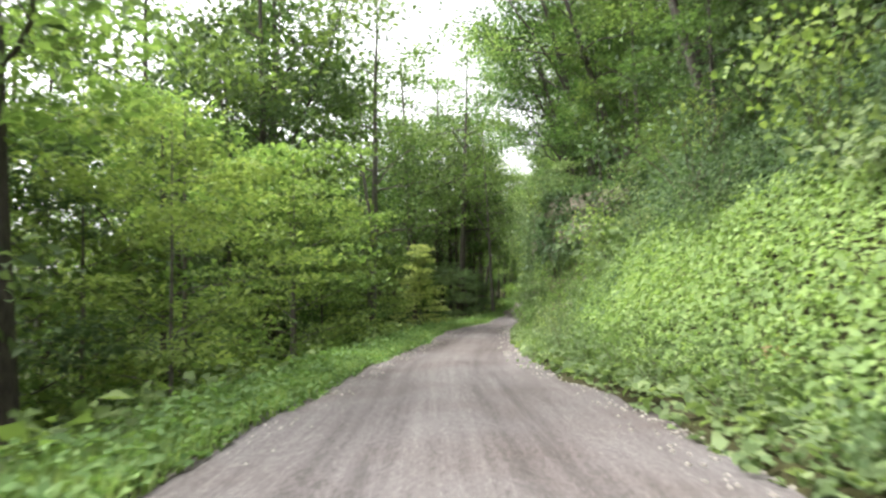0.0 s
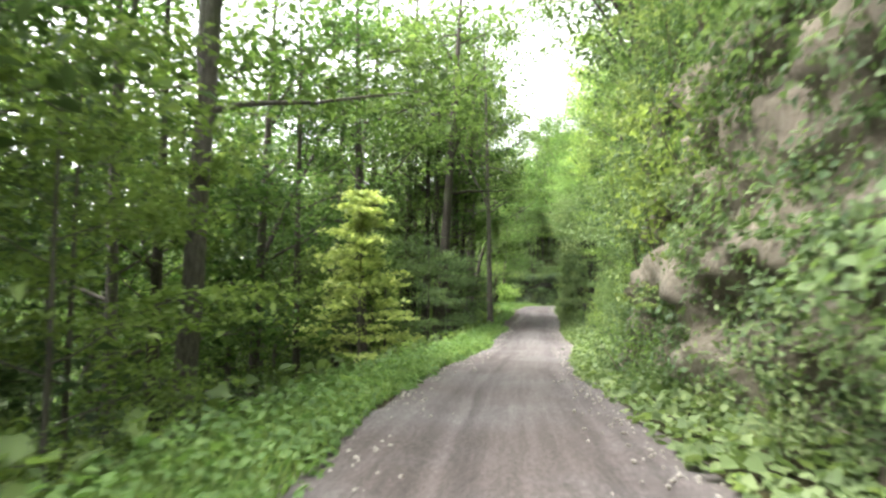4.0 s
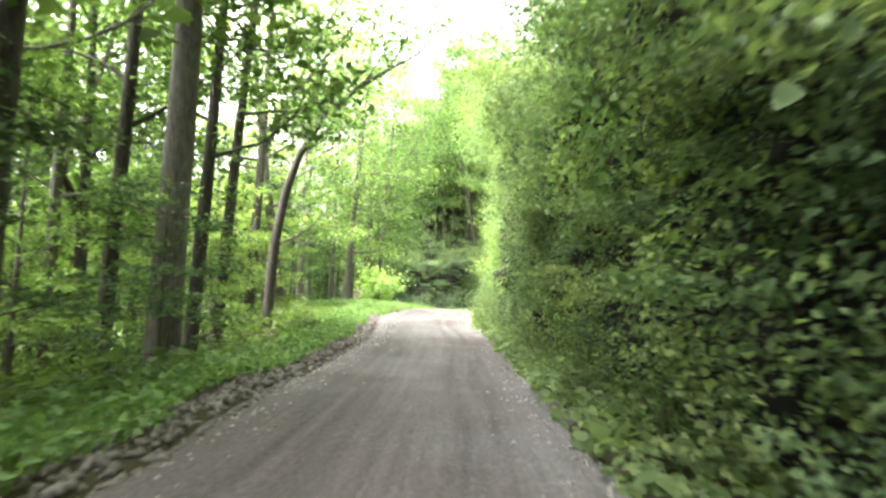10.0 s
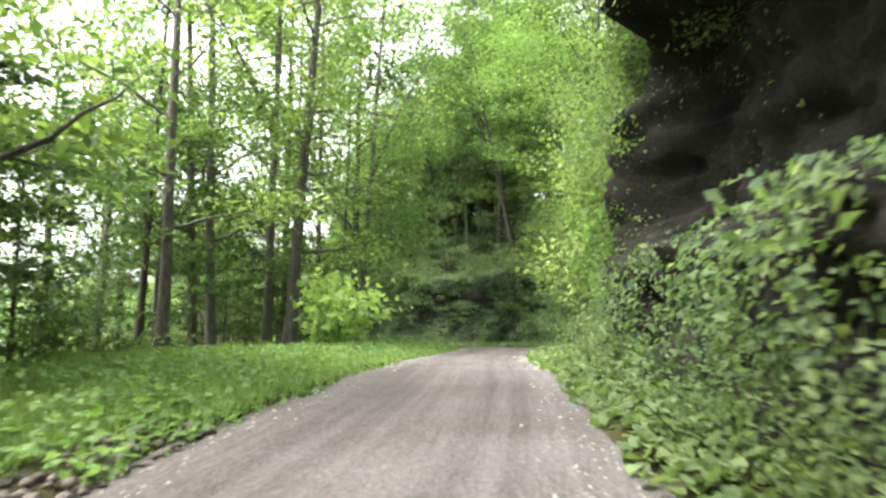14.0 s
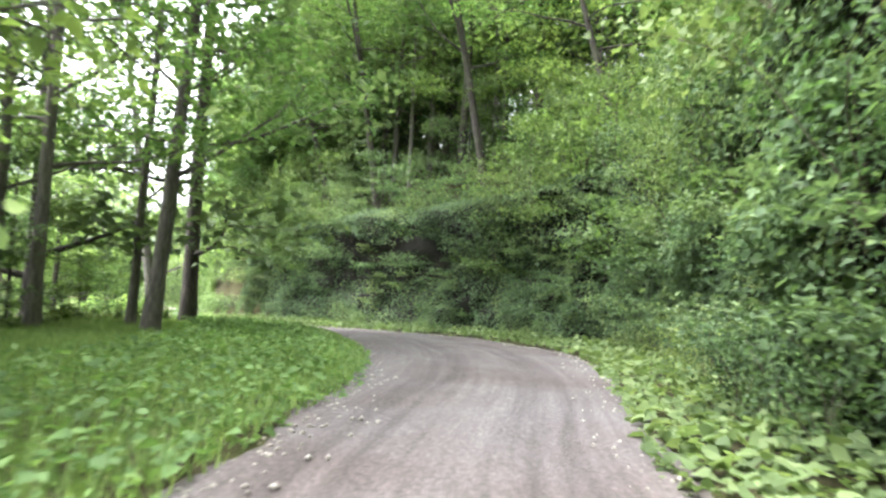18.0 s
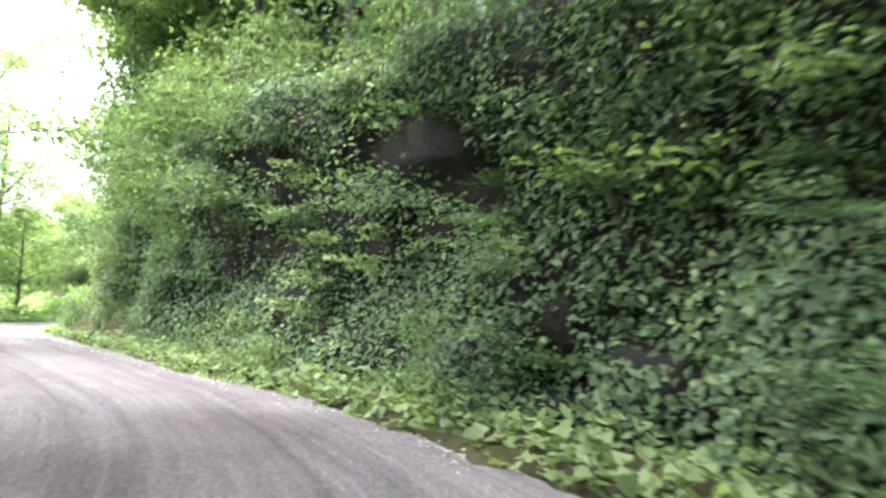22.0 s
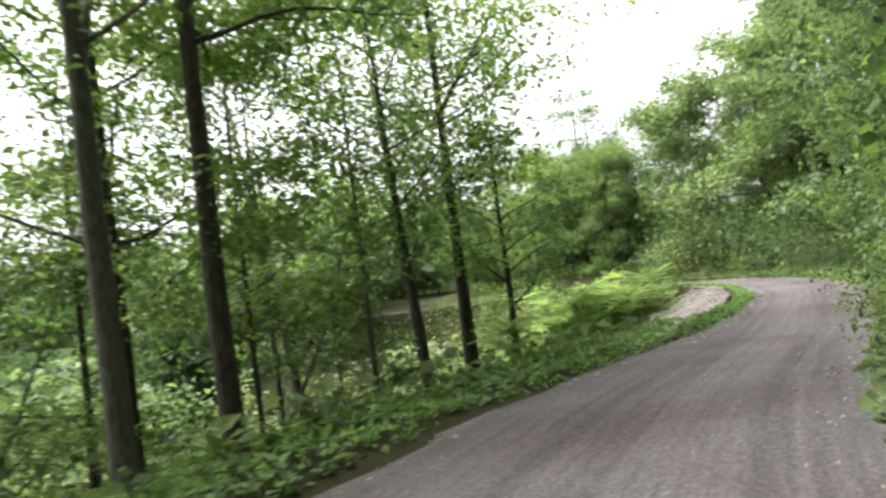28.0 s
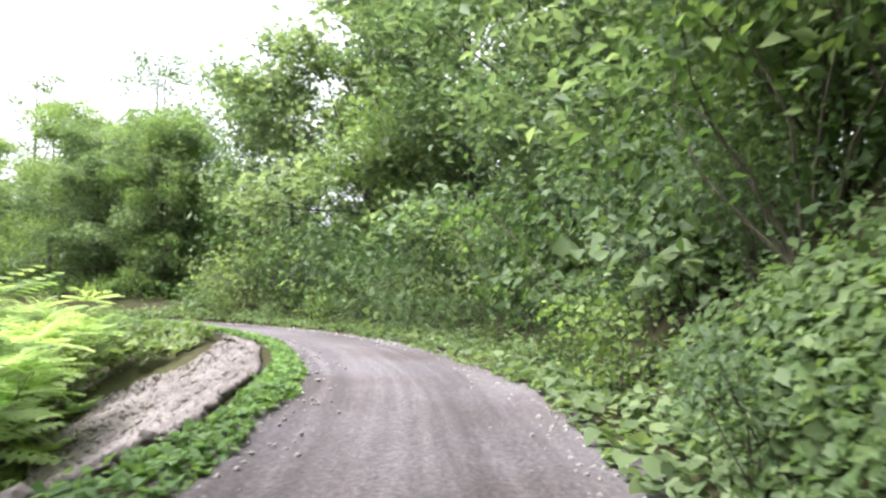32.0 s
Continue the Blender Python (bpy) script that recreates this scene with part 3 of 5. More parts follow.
def park(ob):
    """A pattern plant is itself the first one set out."""
    ob["free"] = 1
    return ob


def set_out(pattern, x, y, z, turn, size, label, category, group=""):
    if pattern.get("free"):
        del pattern["free"]
        ob = pattern
    else:
        ob = copy_thing(pattern, Matrix())
    ob.location, ob.rotation_euler, ob.scale = (x, y, z), (0, 0, radians(turn)), (size, size, size)
    return tagged(ob, label, category, group)


TALL = [park(tree("tall_tree", 1, 19, 0.2, 0.32, 3.9, 13, "maple", "dark", 0.26, 31, lean=(0.03, 0.01), cluster_spread=0.72)),
        park(tree("tall_tree", 2, 21, 0.24, 0.36, 4.3, 14, "maple", "dark", 0.26, 31, fork=0.42, lean=(-0.02, 0.02), cluster_spread=0.75)),
        park(tree("tall_tree", 3, 17, 0.15, 0.28, 3.3, 12, "beech", "grey", 0.25, 31, lean=(0.04, -0.02), cluster_spread=0.68)),
        park(tree("tall_tree", 4, 18, 0.17, 0.32, 3.6, 12, "maple", "grey", 0.26, 31, fork=0.5, lean=(0.0, 0.05), cluster_spread=0.72))]
EDGE = [park(tree("leafy_tree", 5, 14, 0.17, 0.07, 3.6, 16, "maple", "grey", 0.27, 30, cluster_spread=0.58, flat=0.42, open_crown=False)),
        park(tree("leafy_tree", 6, 16, 0.18, 0.08, 3.4, 17, "beech", "dark", 0.27, 30, cluster_spread=0.58, flat=0.42, open_crown=False)),
        park(tree("leafy_tree", 7, 11, 0.13, 0.06, 3.0, 15, "bank", "grey", 0.25, 30, cluster_spread=0.5, flat=0.42, open_crown=False))]
WALL = [park(tree("leafy_tree", 8, 12, 0.17, 0.04, 4.6, 22, "cover", "grey", 0.125, 150, cluster_spread=0.52, flat=0.55, fork=0.3, open_crown=False, hanging=True)),
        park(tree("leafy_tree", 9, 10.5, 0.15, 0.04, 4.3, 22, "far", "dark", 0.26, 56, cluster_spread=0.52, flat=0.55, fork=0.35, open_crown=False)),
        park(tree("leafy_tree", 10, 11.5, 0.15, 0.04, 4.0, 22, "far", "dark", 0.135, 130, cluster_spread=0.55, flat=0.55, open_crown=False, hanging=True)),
        park(tree("leafy_tree", 44, 12, 0.16, 0.04, 4.2, 22, "maple", "dark", 0.14, 120, cluster_spread=0.5, flat=0.55, fork=0.3, open_crown=False, hanging=True))]
GLADE = [park(tree("sunlit_tree", 18, 11, 0.11, 0.12, 3.4, 15, "bright", "grey", 0.2, 42, cluster_spread=0.6, flat=0.35, open_crown=False)),
         park(tree("sunlit_tree", 19, 13, 0.13, 0.2, 3.2, 15, "bright", "dark", 0.2, 42, cluster_spread=0.6, flat=0.35, fork=0.4, open_crown=False))]
WIDE = [park(tree("spreading_tree", 15, 16, 0.2, 0.34, 5.6, 15, "maple", "dark", 0.22, 62, cluster_spread=0.85, fork=0.4, lean=(-0.24, 0.0))),
        park(tree("spreading_tree", 16, 15, 0.18, 0.34, 5.2, 15, "cover", "dark", 0.22, 62, cluster_spread=0.85, lean=(-0.28, 0.02))),
        park(tree("spreading_tree", 34, 14, 0.16, 0.3, 5.0, 15, "bright", "grey", 0.21, 62, cluster_spread=0.8, lean=(-0.3, 0.0)))]
YOUNG = [park(tree("young_tree", 11, 6.0, 0.06, 0.16, 2.1, 12, "beech", "dark", 0.14, 38, flat=0.14, cluster_spread=0.38)),
         park(tree("young_tree", 12, 7.5, 0.07, 0.2, 2.4, 13, "maple", "dark", 0.15, 38, flat=0.16, cluster_spread=0.42)),
         park(tree("young_tree", 13, 6.5, 0.06, 0.16, 2.2, 13, "bright", "grey", 0.14, 40, flat=0.16, cluster_spread=0.4))]
SPRAY = [park(tree("bank_sapling", 14, 2.6, 0.022, 0.1, 1.5, 9, "bank", "stem", 0.13, 19, flat=0.12, cluster_spread=0.26, open_crown=False, sink=0.3)),
         park(tree("bank_sapling", 17, 3.2, 0.026, 0.12, 1.7, 10, "beech", "stem", 0.13, 19, flat=0.12, cluster_spread=0.28, open_crown=False, sink=0.3)),
         park(tree("bank_sapling", 20, 2.2, 0.02, 0.1, 1.4, 9, "bank", "stem", 0.13, 20, flat=0.12, cluster_spread=0.26, open_crown=False, sink=0.3))]
BUSH = [park(shrub("bank_shrub", 21, 1.7, 1.1, "bank", 0.095, 840, droop=0.3)),
        park(shrub("bank_shrub", 22, 2.2, 1.2, "maple", 0.095, 900)),
        park(shrub("bank_shrub", 23, 1.3, 1.2, "bank", 0.12, 420, True, droop=0.5)),
        park(shrub("bank_shrub", 24, 1.9, 1.2, "beech", 0.1, 840, droop=0.2))]
GLOW = [park(shrub("bright_shrub", 31, 1.6, 1.1, "bright", 0.1, 720, droop=0.2)), park(shrub("bright_shrub", 32, 2.1, 1.3, "bright", 0.12, 520, True))]

LABELS = {"tall_tree": "tall slender forest tree with high open leafy crown",
          "leafy_tree": "broadleaf tree leafy down to the ground on the hillside",
          "sunlit_tree": "young broadleaf tree with glowing yellow-green foliage",
          "bank_sapling": "slender sapling with flat leaf sprays growing out of the bank",
          "spreading_tree": "broad forest tree whose limbs reach out over the road",
          "young_tree": "young understorey tree with layered sprays of green leaves",
          "bank_shrub": "leafy green shrub growing on the steep roadside bank",
          "bright_shrub": "bright yellow-green leafy shrub at the roadside"}
GROUPS = {"tall_tree": "trees of the roadside wood", "leafy_tree": "leafy trees of the hillside", "sunlit_tree": "sunlit trees of the wood", "bank_sapling": "saplings on the bank", "young_tree": "young trees of the wood", "spreading_tree": "trees closing over the road",
          "bank_shrub": "shrubs on the bank", "bright_shrub": "bright shrubs by the road"}


def put_at(pattern, x, y, turn, size, lift=0.0, label=""):
    kind = pattern.name.split(".")[0]
    z = float(ground_z(x, y)[0]) + lift
    return set_out(pattern, float(x), float(y), z, turn, size, label or LABELS[kind], "shrub" if "shrub" in kind else "tree", GROUPS[kind])


def put(pattern, s, u, turn, size, lift=0.0, label=""):
    if 38 < s < 54 and -9 < u < 0:
        u -= 8
    x, y = place(s, u)
    return put_at(pattern, float(x), float(y), turn, size, lift, label)


def hill(s):
    return float(half_right(s) + np.interp(s, BANK_S, BANK_VERGE) + np.interp(s, BANK_S, BANK_BACK) + np.interp(s, BANK_S, BANK_RUN))


def fall(s):
    return -float(half_left(s)) - float(np.interp(s, FALL_S, FALL_FLAT))


# ---- single trees that stand out: x, y, trunk diameter, height, lean towards x and y ----
FIRST_WOOD = [(2.0, 39.9, 0.34, 17, -0.03, 0.02), (-1.2, 38.6, 0.68, 23, 0.06, 0.01), (-0.2, 48.2, 0.45, 20, 0.02, 0.0), (-0.5, 44.8, 0.34, 18, -0.02, 0.0),
              (-0.2, 46.0, 0.4, 19, 0.07, 0.0), (-1.4, 42.4, 0.42, 20, 0.0, 0.02), (1.0, 52.9, 0.72, 24, 0.01, 0.01), (-0.6, 54.3, 0.42, 19, 0.03, 0.0),
              (0.6, 60.4, 0.4, 19, 0.06, -0.03), (-3.0, 57.5, 0.4, 20, 0.0, 0.0), (-2.2, 43.4, 0.5, 19, 0.02, 0.0), (-7.1, 28.8, 0.4, 19, -0.02, 0.02),
              (-5.5, 10.7, 0.5, 19, 0.03, 0.0), (-6.4, -18.0, 0.42, 17, -0.06, 0.0), (-5.7, 42.9, 0.6, 23, 0.01, 0.0)]
BEND_WOOD = [(1.5, 72.6, 0.5, 20, -0.16, 0.0), (1.4, 83.7, 0.36, 23, 0.0, 0.0), (4.2, 91.0, 0.5, 27, 0.05, 0.0), (3.1, 92.8, 0.42, 25, 0.0, 0.02),
             (1.8, 88.6, 0.36, 25, -0.04, 0.0), (0.6, 91.0, 0.4, 24, -0.06, 0.0), (4.6, 98.6, 0.3, 23, 0.0, 0.0), (3.4, 99.4, 0.26, 22, 0.0, 0.0),
             (5.6, 102.4, 0.24, 22, 0.02, 0.0), (6.6, 100.0, 0.38, 24, 0.06, 0.0), (3.0, 117.6, 0.5, 16, -0.14, -0.08)]
LAST_WOOD = [(-8.1, 143.6, 0.24, 15, 0.0, 0.0), (-8.1, 126.9, 0.32, 15, 0.0, 0.0), (-6.8, 126.1, 0.3, 15, -0.1, -0.06), (-7.5, 127.3, 0.31, 15, -0.02, 0.0), (-7.5, 124.3, 0.22, 14, -0.08, 0.0),
             (-12.0, 126.9, 0.2, 14, 0.0, 0.0), (-6.9, 131.4, 0.44, 18, -0.02, 0.0), (-6.6, 133.0, 0.44, 18, 0.0, 0.01), (-9.0, 142.5, 0.3, 16, -0.05, 0.0),
             (-7.9, 138.4, 0.18, 13, 0.02, 0.0), (-7.5, 142.2, 0.42, 17, 0.01, 0.0), (-6.8, 143.6, 0.3, 9, 0.02, 0.0), (-10.5, 139.9, 0.4, 15, -0.2, 0.03), (-10.4, 134.0, 0.42, 17, 0.0, 0.0), (-6.5, 139.0, 0.26, 15, -0.06, 0.0), (-11.6, 139.2, 0.26, 16, 0.0, 0.0), (-9.6, 136.4, 0.2, 14, 0.03, 0.0)]


def key_trees():
    for wood, leaf, count, size, clear in ((FIRST_WOOD, "maple", 56, 0.23, 0.36), (BEND_WOOD, "cover", 80, 0.23, 0.15), (LAST_WOOD, "cover", 60, 0.18, 0.48)):
        for i, (x, y, wide, high, lx, ly) in enumerate(wood):
            fork, way = (0.4 if i % 3 == 0 else 0.0), None
            if wood is LAST_WOOD:
                fork, way = {0: (0.0, None), 6: (0.46, 2.4), 7: (0.5, 0.8), 9: (0.0, None), 10: (0.63, 0.75), 12: (0.35, 2.6)}.get(i, (fork, None))
            ob = tree("forest_tree", 100 + i + len(wood) * 7, high * (1.15 if wood is FIRST_WOOD else 1.0), wide / 2, clear, 3.0 + wide * 2 if wood is FIRST_WOOD else 4.2 if wood is BEND_WOOD else 4.0 if y < 141 else 2.3, 15 if wood is FIRST_WOOD else 20 if wood is BEND_WOOD else 16, leaf, "dark" if i % 3 and wood is not BEND_WOOD else "grey", size, (26 if y < 128 else count) if y < 137 else 24,
                      fork=fork, fork_way=way, lean=(lx, ly), cluster_spread=0.6 if wood is FIRST_WOOD else 0.75 if wood is BEND_WOOD else 0.5, sink=0.6)
            ob.location = (x, y, float(ground_z(x, y)[0]))
            if wood is LAST_WOOD and i == 7:
                side = grow(np.random.RandomState(5), (0, 0, 7.3 - ob.location.z), (0.8, 0.6, 0.05), 4.2, 8, 0.25, -0.05)
                part("limb", mesh_of("limb", *tube(side, 0.07 * (1 - 0.75 * np.linspace(0, 1, 9)), 6), BARK["dark"], True), ob)
            tagged(ob, "stout forest tree with dark bark standing beside the road" if wide > 0.4 else "slim forest tree with dark bark standing beside the road", "tree", "trees of the roadside wood")


def bowed_tree():
    """The tree whose trunk bows out over the road."""
    rng = np.random.RandomState(77)
    root = new("bowed_tree")
    spine = np.array([(0, 0, -0.6), (0.05, 0, 1.5), (0.15, 0, 3.2), (0.45, -0.1, 5.0), (0.9, -0.2, 6.4), (1.7, -0.4, 7.8), (2.8, -0.6, 8.8), (4.0, -0.8, 9.6), (5.0, -0.9, 10.2)])
    part("trunk", mesh_of("trunk", *tube(spine, 0.2 * (1 - 0.8 * np.linspace(0, 1, 9) ** 1.3), 9), BARK["dark"], True), root)
    pts = []
    for i in range(9):
        a = rng.uniform(0, 6.28)
        limb = grow(rng, spine[4 + i % 5], (math.cos(a), math.sin(a), 0.6), rng.uniform(1.4, 2.6), 6, 0.4, 0.1)
        part("limb", mesh_of("limb", *tube(limb, 0.05 * (1 - 0.85 * np.linspace(0, 1, 7)), 5), BARK["dark"], True), root)
        pts += [cluster(rng, limb[k], 60, 0.5, 0.35) for k in (3, 5, 6)]
    part("crown", mesh_of("crown", *leaf_cloud(rng, np.concatenate(pts), (0, 0, 1), 0.19, 0.5), LEAF["maple"]), root)
    root.location = (1.7, 64.6, float(ground_z(1.7, 64.6)[0]))
    tagged(root, "dark-barked tree with a trunk bowed out over the road", "tree")


def special_plants():
    sap = tree("roadside_sapling", 61, 8.2, 0.06, 0.2, 2.4, 28, "sapling", "grey", 0.23, 18, flat=0.16, cluster_spread=0.32, cone=True)
    sap.location = (-3.6, 22.9, float(ground_z(-3.6, 22.9)[0]))
    tagged(sap, "yellow-green sapling with layered leaf sprays at the road's edge", "tree")
    bush = shrub("roadside_bush", 62, 2.3, 1.7, "sumac", 0.22, 900, True, stems=13)
    bush.location = (6.3, 86.6, float(ground_z(6.3, 86.6)[0]))
    tagged(bush, "rounded bright green broad-leaved bush on the grassy verge", "bush")
    sprig = shrub("turned_shrub", 66, 0.7, 0.6, "red", 0.12, 70, stems=4)
    sprig.location = (14.75, 86.3, 3.7)
    tagged(sprig, "small shrub with early orange-red leaves high on the bank", "shrub")
    r = random.Random(4)
    for x, y, k in ((-5.9, -4.2, 1.25), (-7.4, -9.5, 1.5), (-8.0, 2.0, 1.6), (-7.2, 9.8, 1.4), (-5.2, -15.5, 0.9), (-4.6, 4.6, 0.9)):
        put_at(YOUNG[2], x, y, r.uniform(0, 360), k, label="young tree with glowing yellow-green leaves below the road")
    for x, y, k in ((0.4, 58.5, 0.8), (-0.6, 66.5, 1.0), (0.9, 70.0, 0.75), (-1.5, 76.5, 1.1), (-2.6, 62.0, 1.2), (-4.0, 48.0, 1.3), (-5.5, 53.0, 1.4), (-3.5, 56.5, 1.2), (-4.5, 69.5, 1.4), (-2.5, 73.0, 1.2), (-1.0, 80.0, 1.1), (-5.0, 60.5, 1.5)):
        put_at(YOUNG[2], x, y, r.uniform(0, 360), k, label="young tree with glowing yellow-green leaves below the road")


def sumac(seed, height):
    """Bare bent stems that end in whorls of long feathered leaves."""
    rng = np.random.RandomState(seed)
    root = new("sumac_shrub")
    for i in range(6):
        a = rng.uniform(0, 6.28)
        stem = grow(rng, (rng.normal(0, 0.12), rng.normal(0, 0.12), -0.15), (math.cos(a) * 0.4, math.sin(a) * 0.4, 1), height * rng.uniform(0.65, 1.05), 7, 0.35, 0.15)
        part("stem", mesh_of("stem", *tube(stem, 0.02 * (1 - 0.6 * np.linspace(0, 1, 8)), 5), BARK["stem"], True), root)
        vs, fs, at = [], [], 0
        for j in range(14):
            b, k = j * 2.4 + rng.uniform(-0.3, 0.3), 7 - (j % 5) // 3
            frond = grow(rng, stem[k], (math.cos(b), math.sin(b), 0.95 - 0.06 * j), rng.uniform(0.55, 0.8), 10, 0.12, -0.42)
            side = np.cross(np.gradient(frond, axis=0), (0, 0, 1))
            side /= np.linalg.norm(side, axis=1)[:, None] + 1e-9
            ahead = np.gradient(frond, axis=0) * 10
            for q in range(1, 11):
                for sgn in (-1, 1):
                    ln = 0.21 * (1 - abs(q - 5.5) / 9)
                    d = side[q] * sgn * 0.9 + ahead[q] * 0.3 + np.array((0, 0, -0.22))
                    d /= np.linalg.norm(d)
                    w = np.cross(d, (0, 0, 1)) * 0.046
                    base = frond[q]
                    vs += [base, base + d * ln * 0.45 - w + (0, 0, 0.008), base + d * ln, base + d * ln * 0.45 + w + (0, 0, 0.008)]
                    fs += [(at, at + 2, at + 1), (at, at + 3, at + 2)]
                    at += 4
        part("foliage", mesh_of("foliage", vs, fs, LEAF["sumac"]), root)
    return root


def sumac_stand():
    kinds = [park(sumac(71, 2.9)), park(sumac(72, 2.4)), park(sumac(73, 3.3))]
    r = random.Random(12)
    for x, y in ((-3.9, 143.9), (-4.6, 143.2), (-5.0, 144.3), (-4.2, 144.9), (-5.6, 143.4), (-5.6, 145.2), (-4.6, 145.9), (-6.4, 145.8), (-7.2, 147.6), (-7.4, 149.4), (-7.2, 150.8), (-7.8, 152.2), (-8.4, 153.6), (-7.8, 151.4), (-8.4, 153.4), (-7.6, 154.6), (-9.2, 151.9), (-9.4, 155.2), (-8.6, 149.6), (-10.4, 153.4)):
        set_out(r.choice(kinds), x, y, float(ground_z(x, y)[0]), r.uniform(0, 360), r.uniform(1.0, 1.22), "bright green sumac with feathered leaves below the road", "shrub", "sumacs beside the road")


def plant_woods():
    r = random.Random(7)
    # left-hand wood below the road
    for i in range(28):
        s = -8 + i * 3.9 + r.uniform(-1.2, 1.2)
        d = r.uniform(4, 9) if i % 3 == 0 else r.uniform(9, 22)
        if 38 < s < 62 or s < 20:
            d = max(d, 11)
        put(r.choice(TALL), s, fall(s) - d, r.uniform(0, 360), r.uniform(0.8, 1.15))
    for i in range(8):
        s = 106 + i * 4.4 + r.uniform(-1.2, 1.2)
        put(r.choice(TALL), s, fall(s) - r.uniform(2, 12), r.uniform(0, 360), r.uniform(0.8, 1.0))
    for i in range(30):
        s = -6 + i * 3.5 + r.uniform(-1.4, 1.4)
        pat, d, turn, size = r.choice(YOUNG), r.uniform(1.8, 9), r.uniform(0, 360), r.uniform(0.8, 1.25)
        if not 55 < s < 98:
            put(pat, s, fall(s) - d, turn, size)
    for i in range(14):
        s = 142 + i * 2.6 + r.uniform(-1, 1)
        put(r.choice(YOUNG), s, fall(s) - r.uniform(8, 18), r.uniform(0, 360), r.uniform(0.4, 0.6))
    # hillside on the right
    for i in range(25):
        s = -6 + i * 4.6 + r.uniform(-1.5, 1.5)
        put(r.choice(TALL), s, hill(s) + r.uniform(0.8, 10), r.uniform(0, 360), r.uniform(0.7, 1.0))
    for i in range(32):
        s = -4 + i * 4.9 + r.uniform(-1.5, 1.5)
        put(r.choice(YOUNG[:2]), s, hill(s) + r.uniform(-1.2, 2.5), r.uniform(0, 360), r.uniform(0.7, 1.05))
    for i in range(14):
        s = 52 + i * 3.6 + r.uniform(-1.5, 1.5)
        put(YOUNG[2], s, hill(s) + r.uniform(-1.0, 1.5), r.uniform(0, 360), r.uniform(0.6, 0.95))
    for i in range(20):
        s = 2 + i * 5.6 + r.uniform(-1.5, 1.5)
        put(r.choice(EDGE), s, hill(s) + r.uniform(0.5, 8), r.uniform(0, 360), r.uniform(0.65, 0.95))
    # crowns that close over the road
    for s, u, k in ((12, 8.5, 0), (22, 7.6, 0), (31, 6.4, 1), (40, 6.2, 0), (48, 5.4, 0), (56, 6.2, 0), (68, 9, 2), (81, 9, 2), (93, 9.4, 2), (98, 9.2, 2), 
                    (123, 7.8, 1), (129, 8.4, 0), (135, 8.2, 1), (141, 7.6, 0), (44, 5.7, 1), (52, 5.6, 0), (147, 7.0, 0), (150.5, 6.8, 1)):
        across = math.degrees(math.atan2(np.interp(s, ALONG, RIGHT[:, 1]), np.interp(s, ALONG, RIGHT[:, 0])))
        put(WIDE[k], s, u, across + (180 if u < 0 else 0) + r.uniform(-25, 25), r.uniform(0.88, 1.08))
    for s, u in ((141, 11), (144, 9.5), (147, 12), (150, 10), (152, 13.5)):
        put(TALL[1 if s % 2 else 0], s, u, r.uniform(0, 360), r.uniform(1.15, 1.3))
    for i, (s, u) in enumerate(((16, -15), (27, -13), (32, -10), (37, -14), (49, -15), (55, -12), (61, -14), (68, -12), (30, -18), (45, -19))):
        put((EDGE[i % 2], TALL[i % 4])[i % 3 == 2], s, u, r.uniform(0, 360), r.uniform(1.3, 1.6) if i % 3 != 2 else r.uniform(1.1, 1.25))
    for i in range(44):
        s = 103 + i * 1.15 + r.uniform(-0.5, 0.5)
        put(BUSH[i % 4], s, hill(s) + r.uniform(1.5, 13), r.uniform(0, 360), r.uniform(1.2, 1.8), label="leafy green shrub on the wooded hill above the road")
    for i, (s, u) in enumerate(((84, -5.8), (97, -8.0))):
        put(TALL[i % 4], s, u, r.uniform(0, 360), r.uniform(0.95, 1.15))
    # dense leafy trees below the road at the start
    for s, u in ((7, -9), (11, -12), (15, -10.5), (20, -12), (25, -10.5), (29, -13), (33, -11), (37, -14)):
        put(EDGE[int(s) % 3], s, u, r.uniform(0, 360), r.uniform(0.75, 1.0))
    for i in range(16):
        s = 139 + i * 1.5 + r.uniform(-0.5, 0.5)
        if s < 150:
            put(r.choice(BUSH), s, fall(s) - r.uniform(0.5, 5), r.uniform(0, 360), r.uniform(0.7, 1.1))
            put(YOUNG[i % 3], s, fall(s) - r.uniform(5, 12), r.uniform(0, 360), r.uniform(0.4, 0.55))
    # understorey of the last wood
    for i in range(5):
        put_at(TALL[i % 4], r.uniform(-19, -12), r.uniform(129, 140), r.uniform(0, 360), r.uniform(0.7, 0.88))
    for i in range(6):
        put_at(YOUNG[i % 3], r.uniform(-14, -8), r.uniform(131, 141), r.uniform(0, 360), r.uniform(0.8, 1.1))
    for i in range(16):
        s = 112 + i * 2.6 + r.uniform(-1, 1)
        put(r.choice(TALL), s, hill(s) + r.uniform(2, 12), r.uniform(0, 360), r.uniform(0.8, 1.05))
        if s < 139:
            put(YOUNG[0], s, float(half_right(s)) + float(np.interp(s, BANK_S, BANK_VERGE)) + 0.6, r.uniform(0, 360), r.uniform(0.42, 0.62), label="young tree with layered leaf sprays at the cliff's foot")
        put(YOUNG[0 if s > 139 else i % 2], s + 1.2, hill(s) - 1.2, r.uniform(0, 360), r.uniform(0.7, 1.0), label="young tree hanging over the cliff's brow")
    for s, u, k in ((57, -4.6, 0.85), (61, -4.2, 0.75), (65, -5.0, 0.95), (69, -4.4, 0.8), (74, -5.2, 0.9), (79, -4.6, 0.7)):
        put(YOUNG[0], s, u, r.uniform(0, 360), k, label="young tree with flat blue-green leaf sprays beside the road")
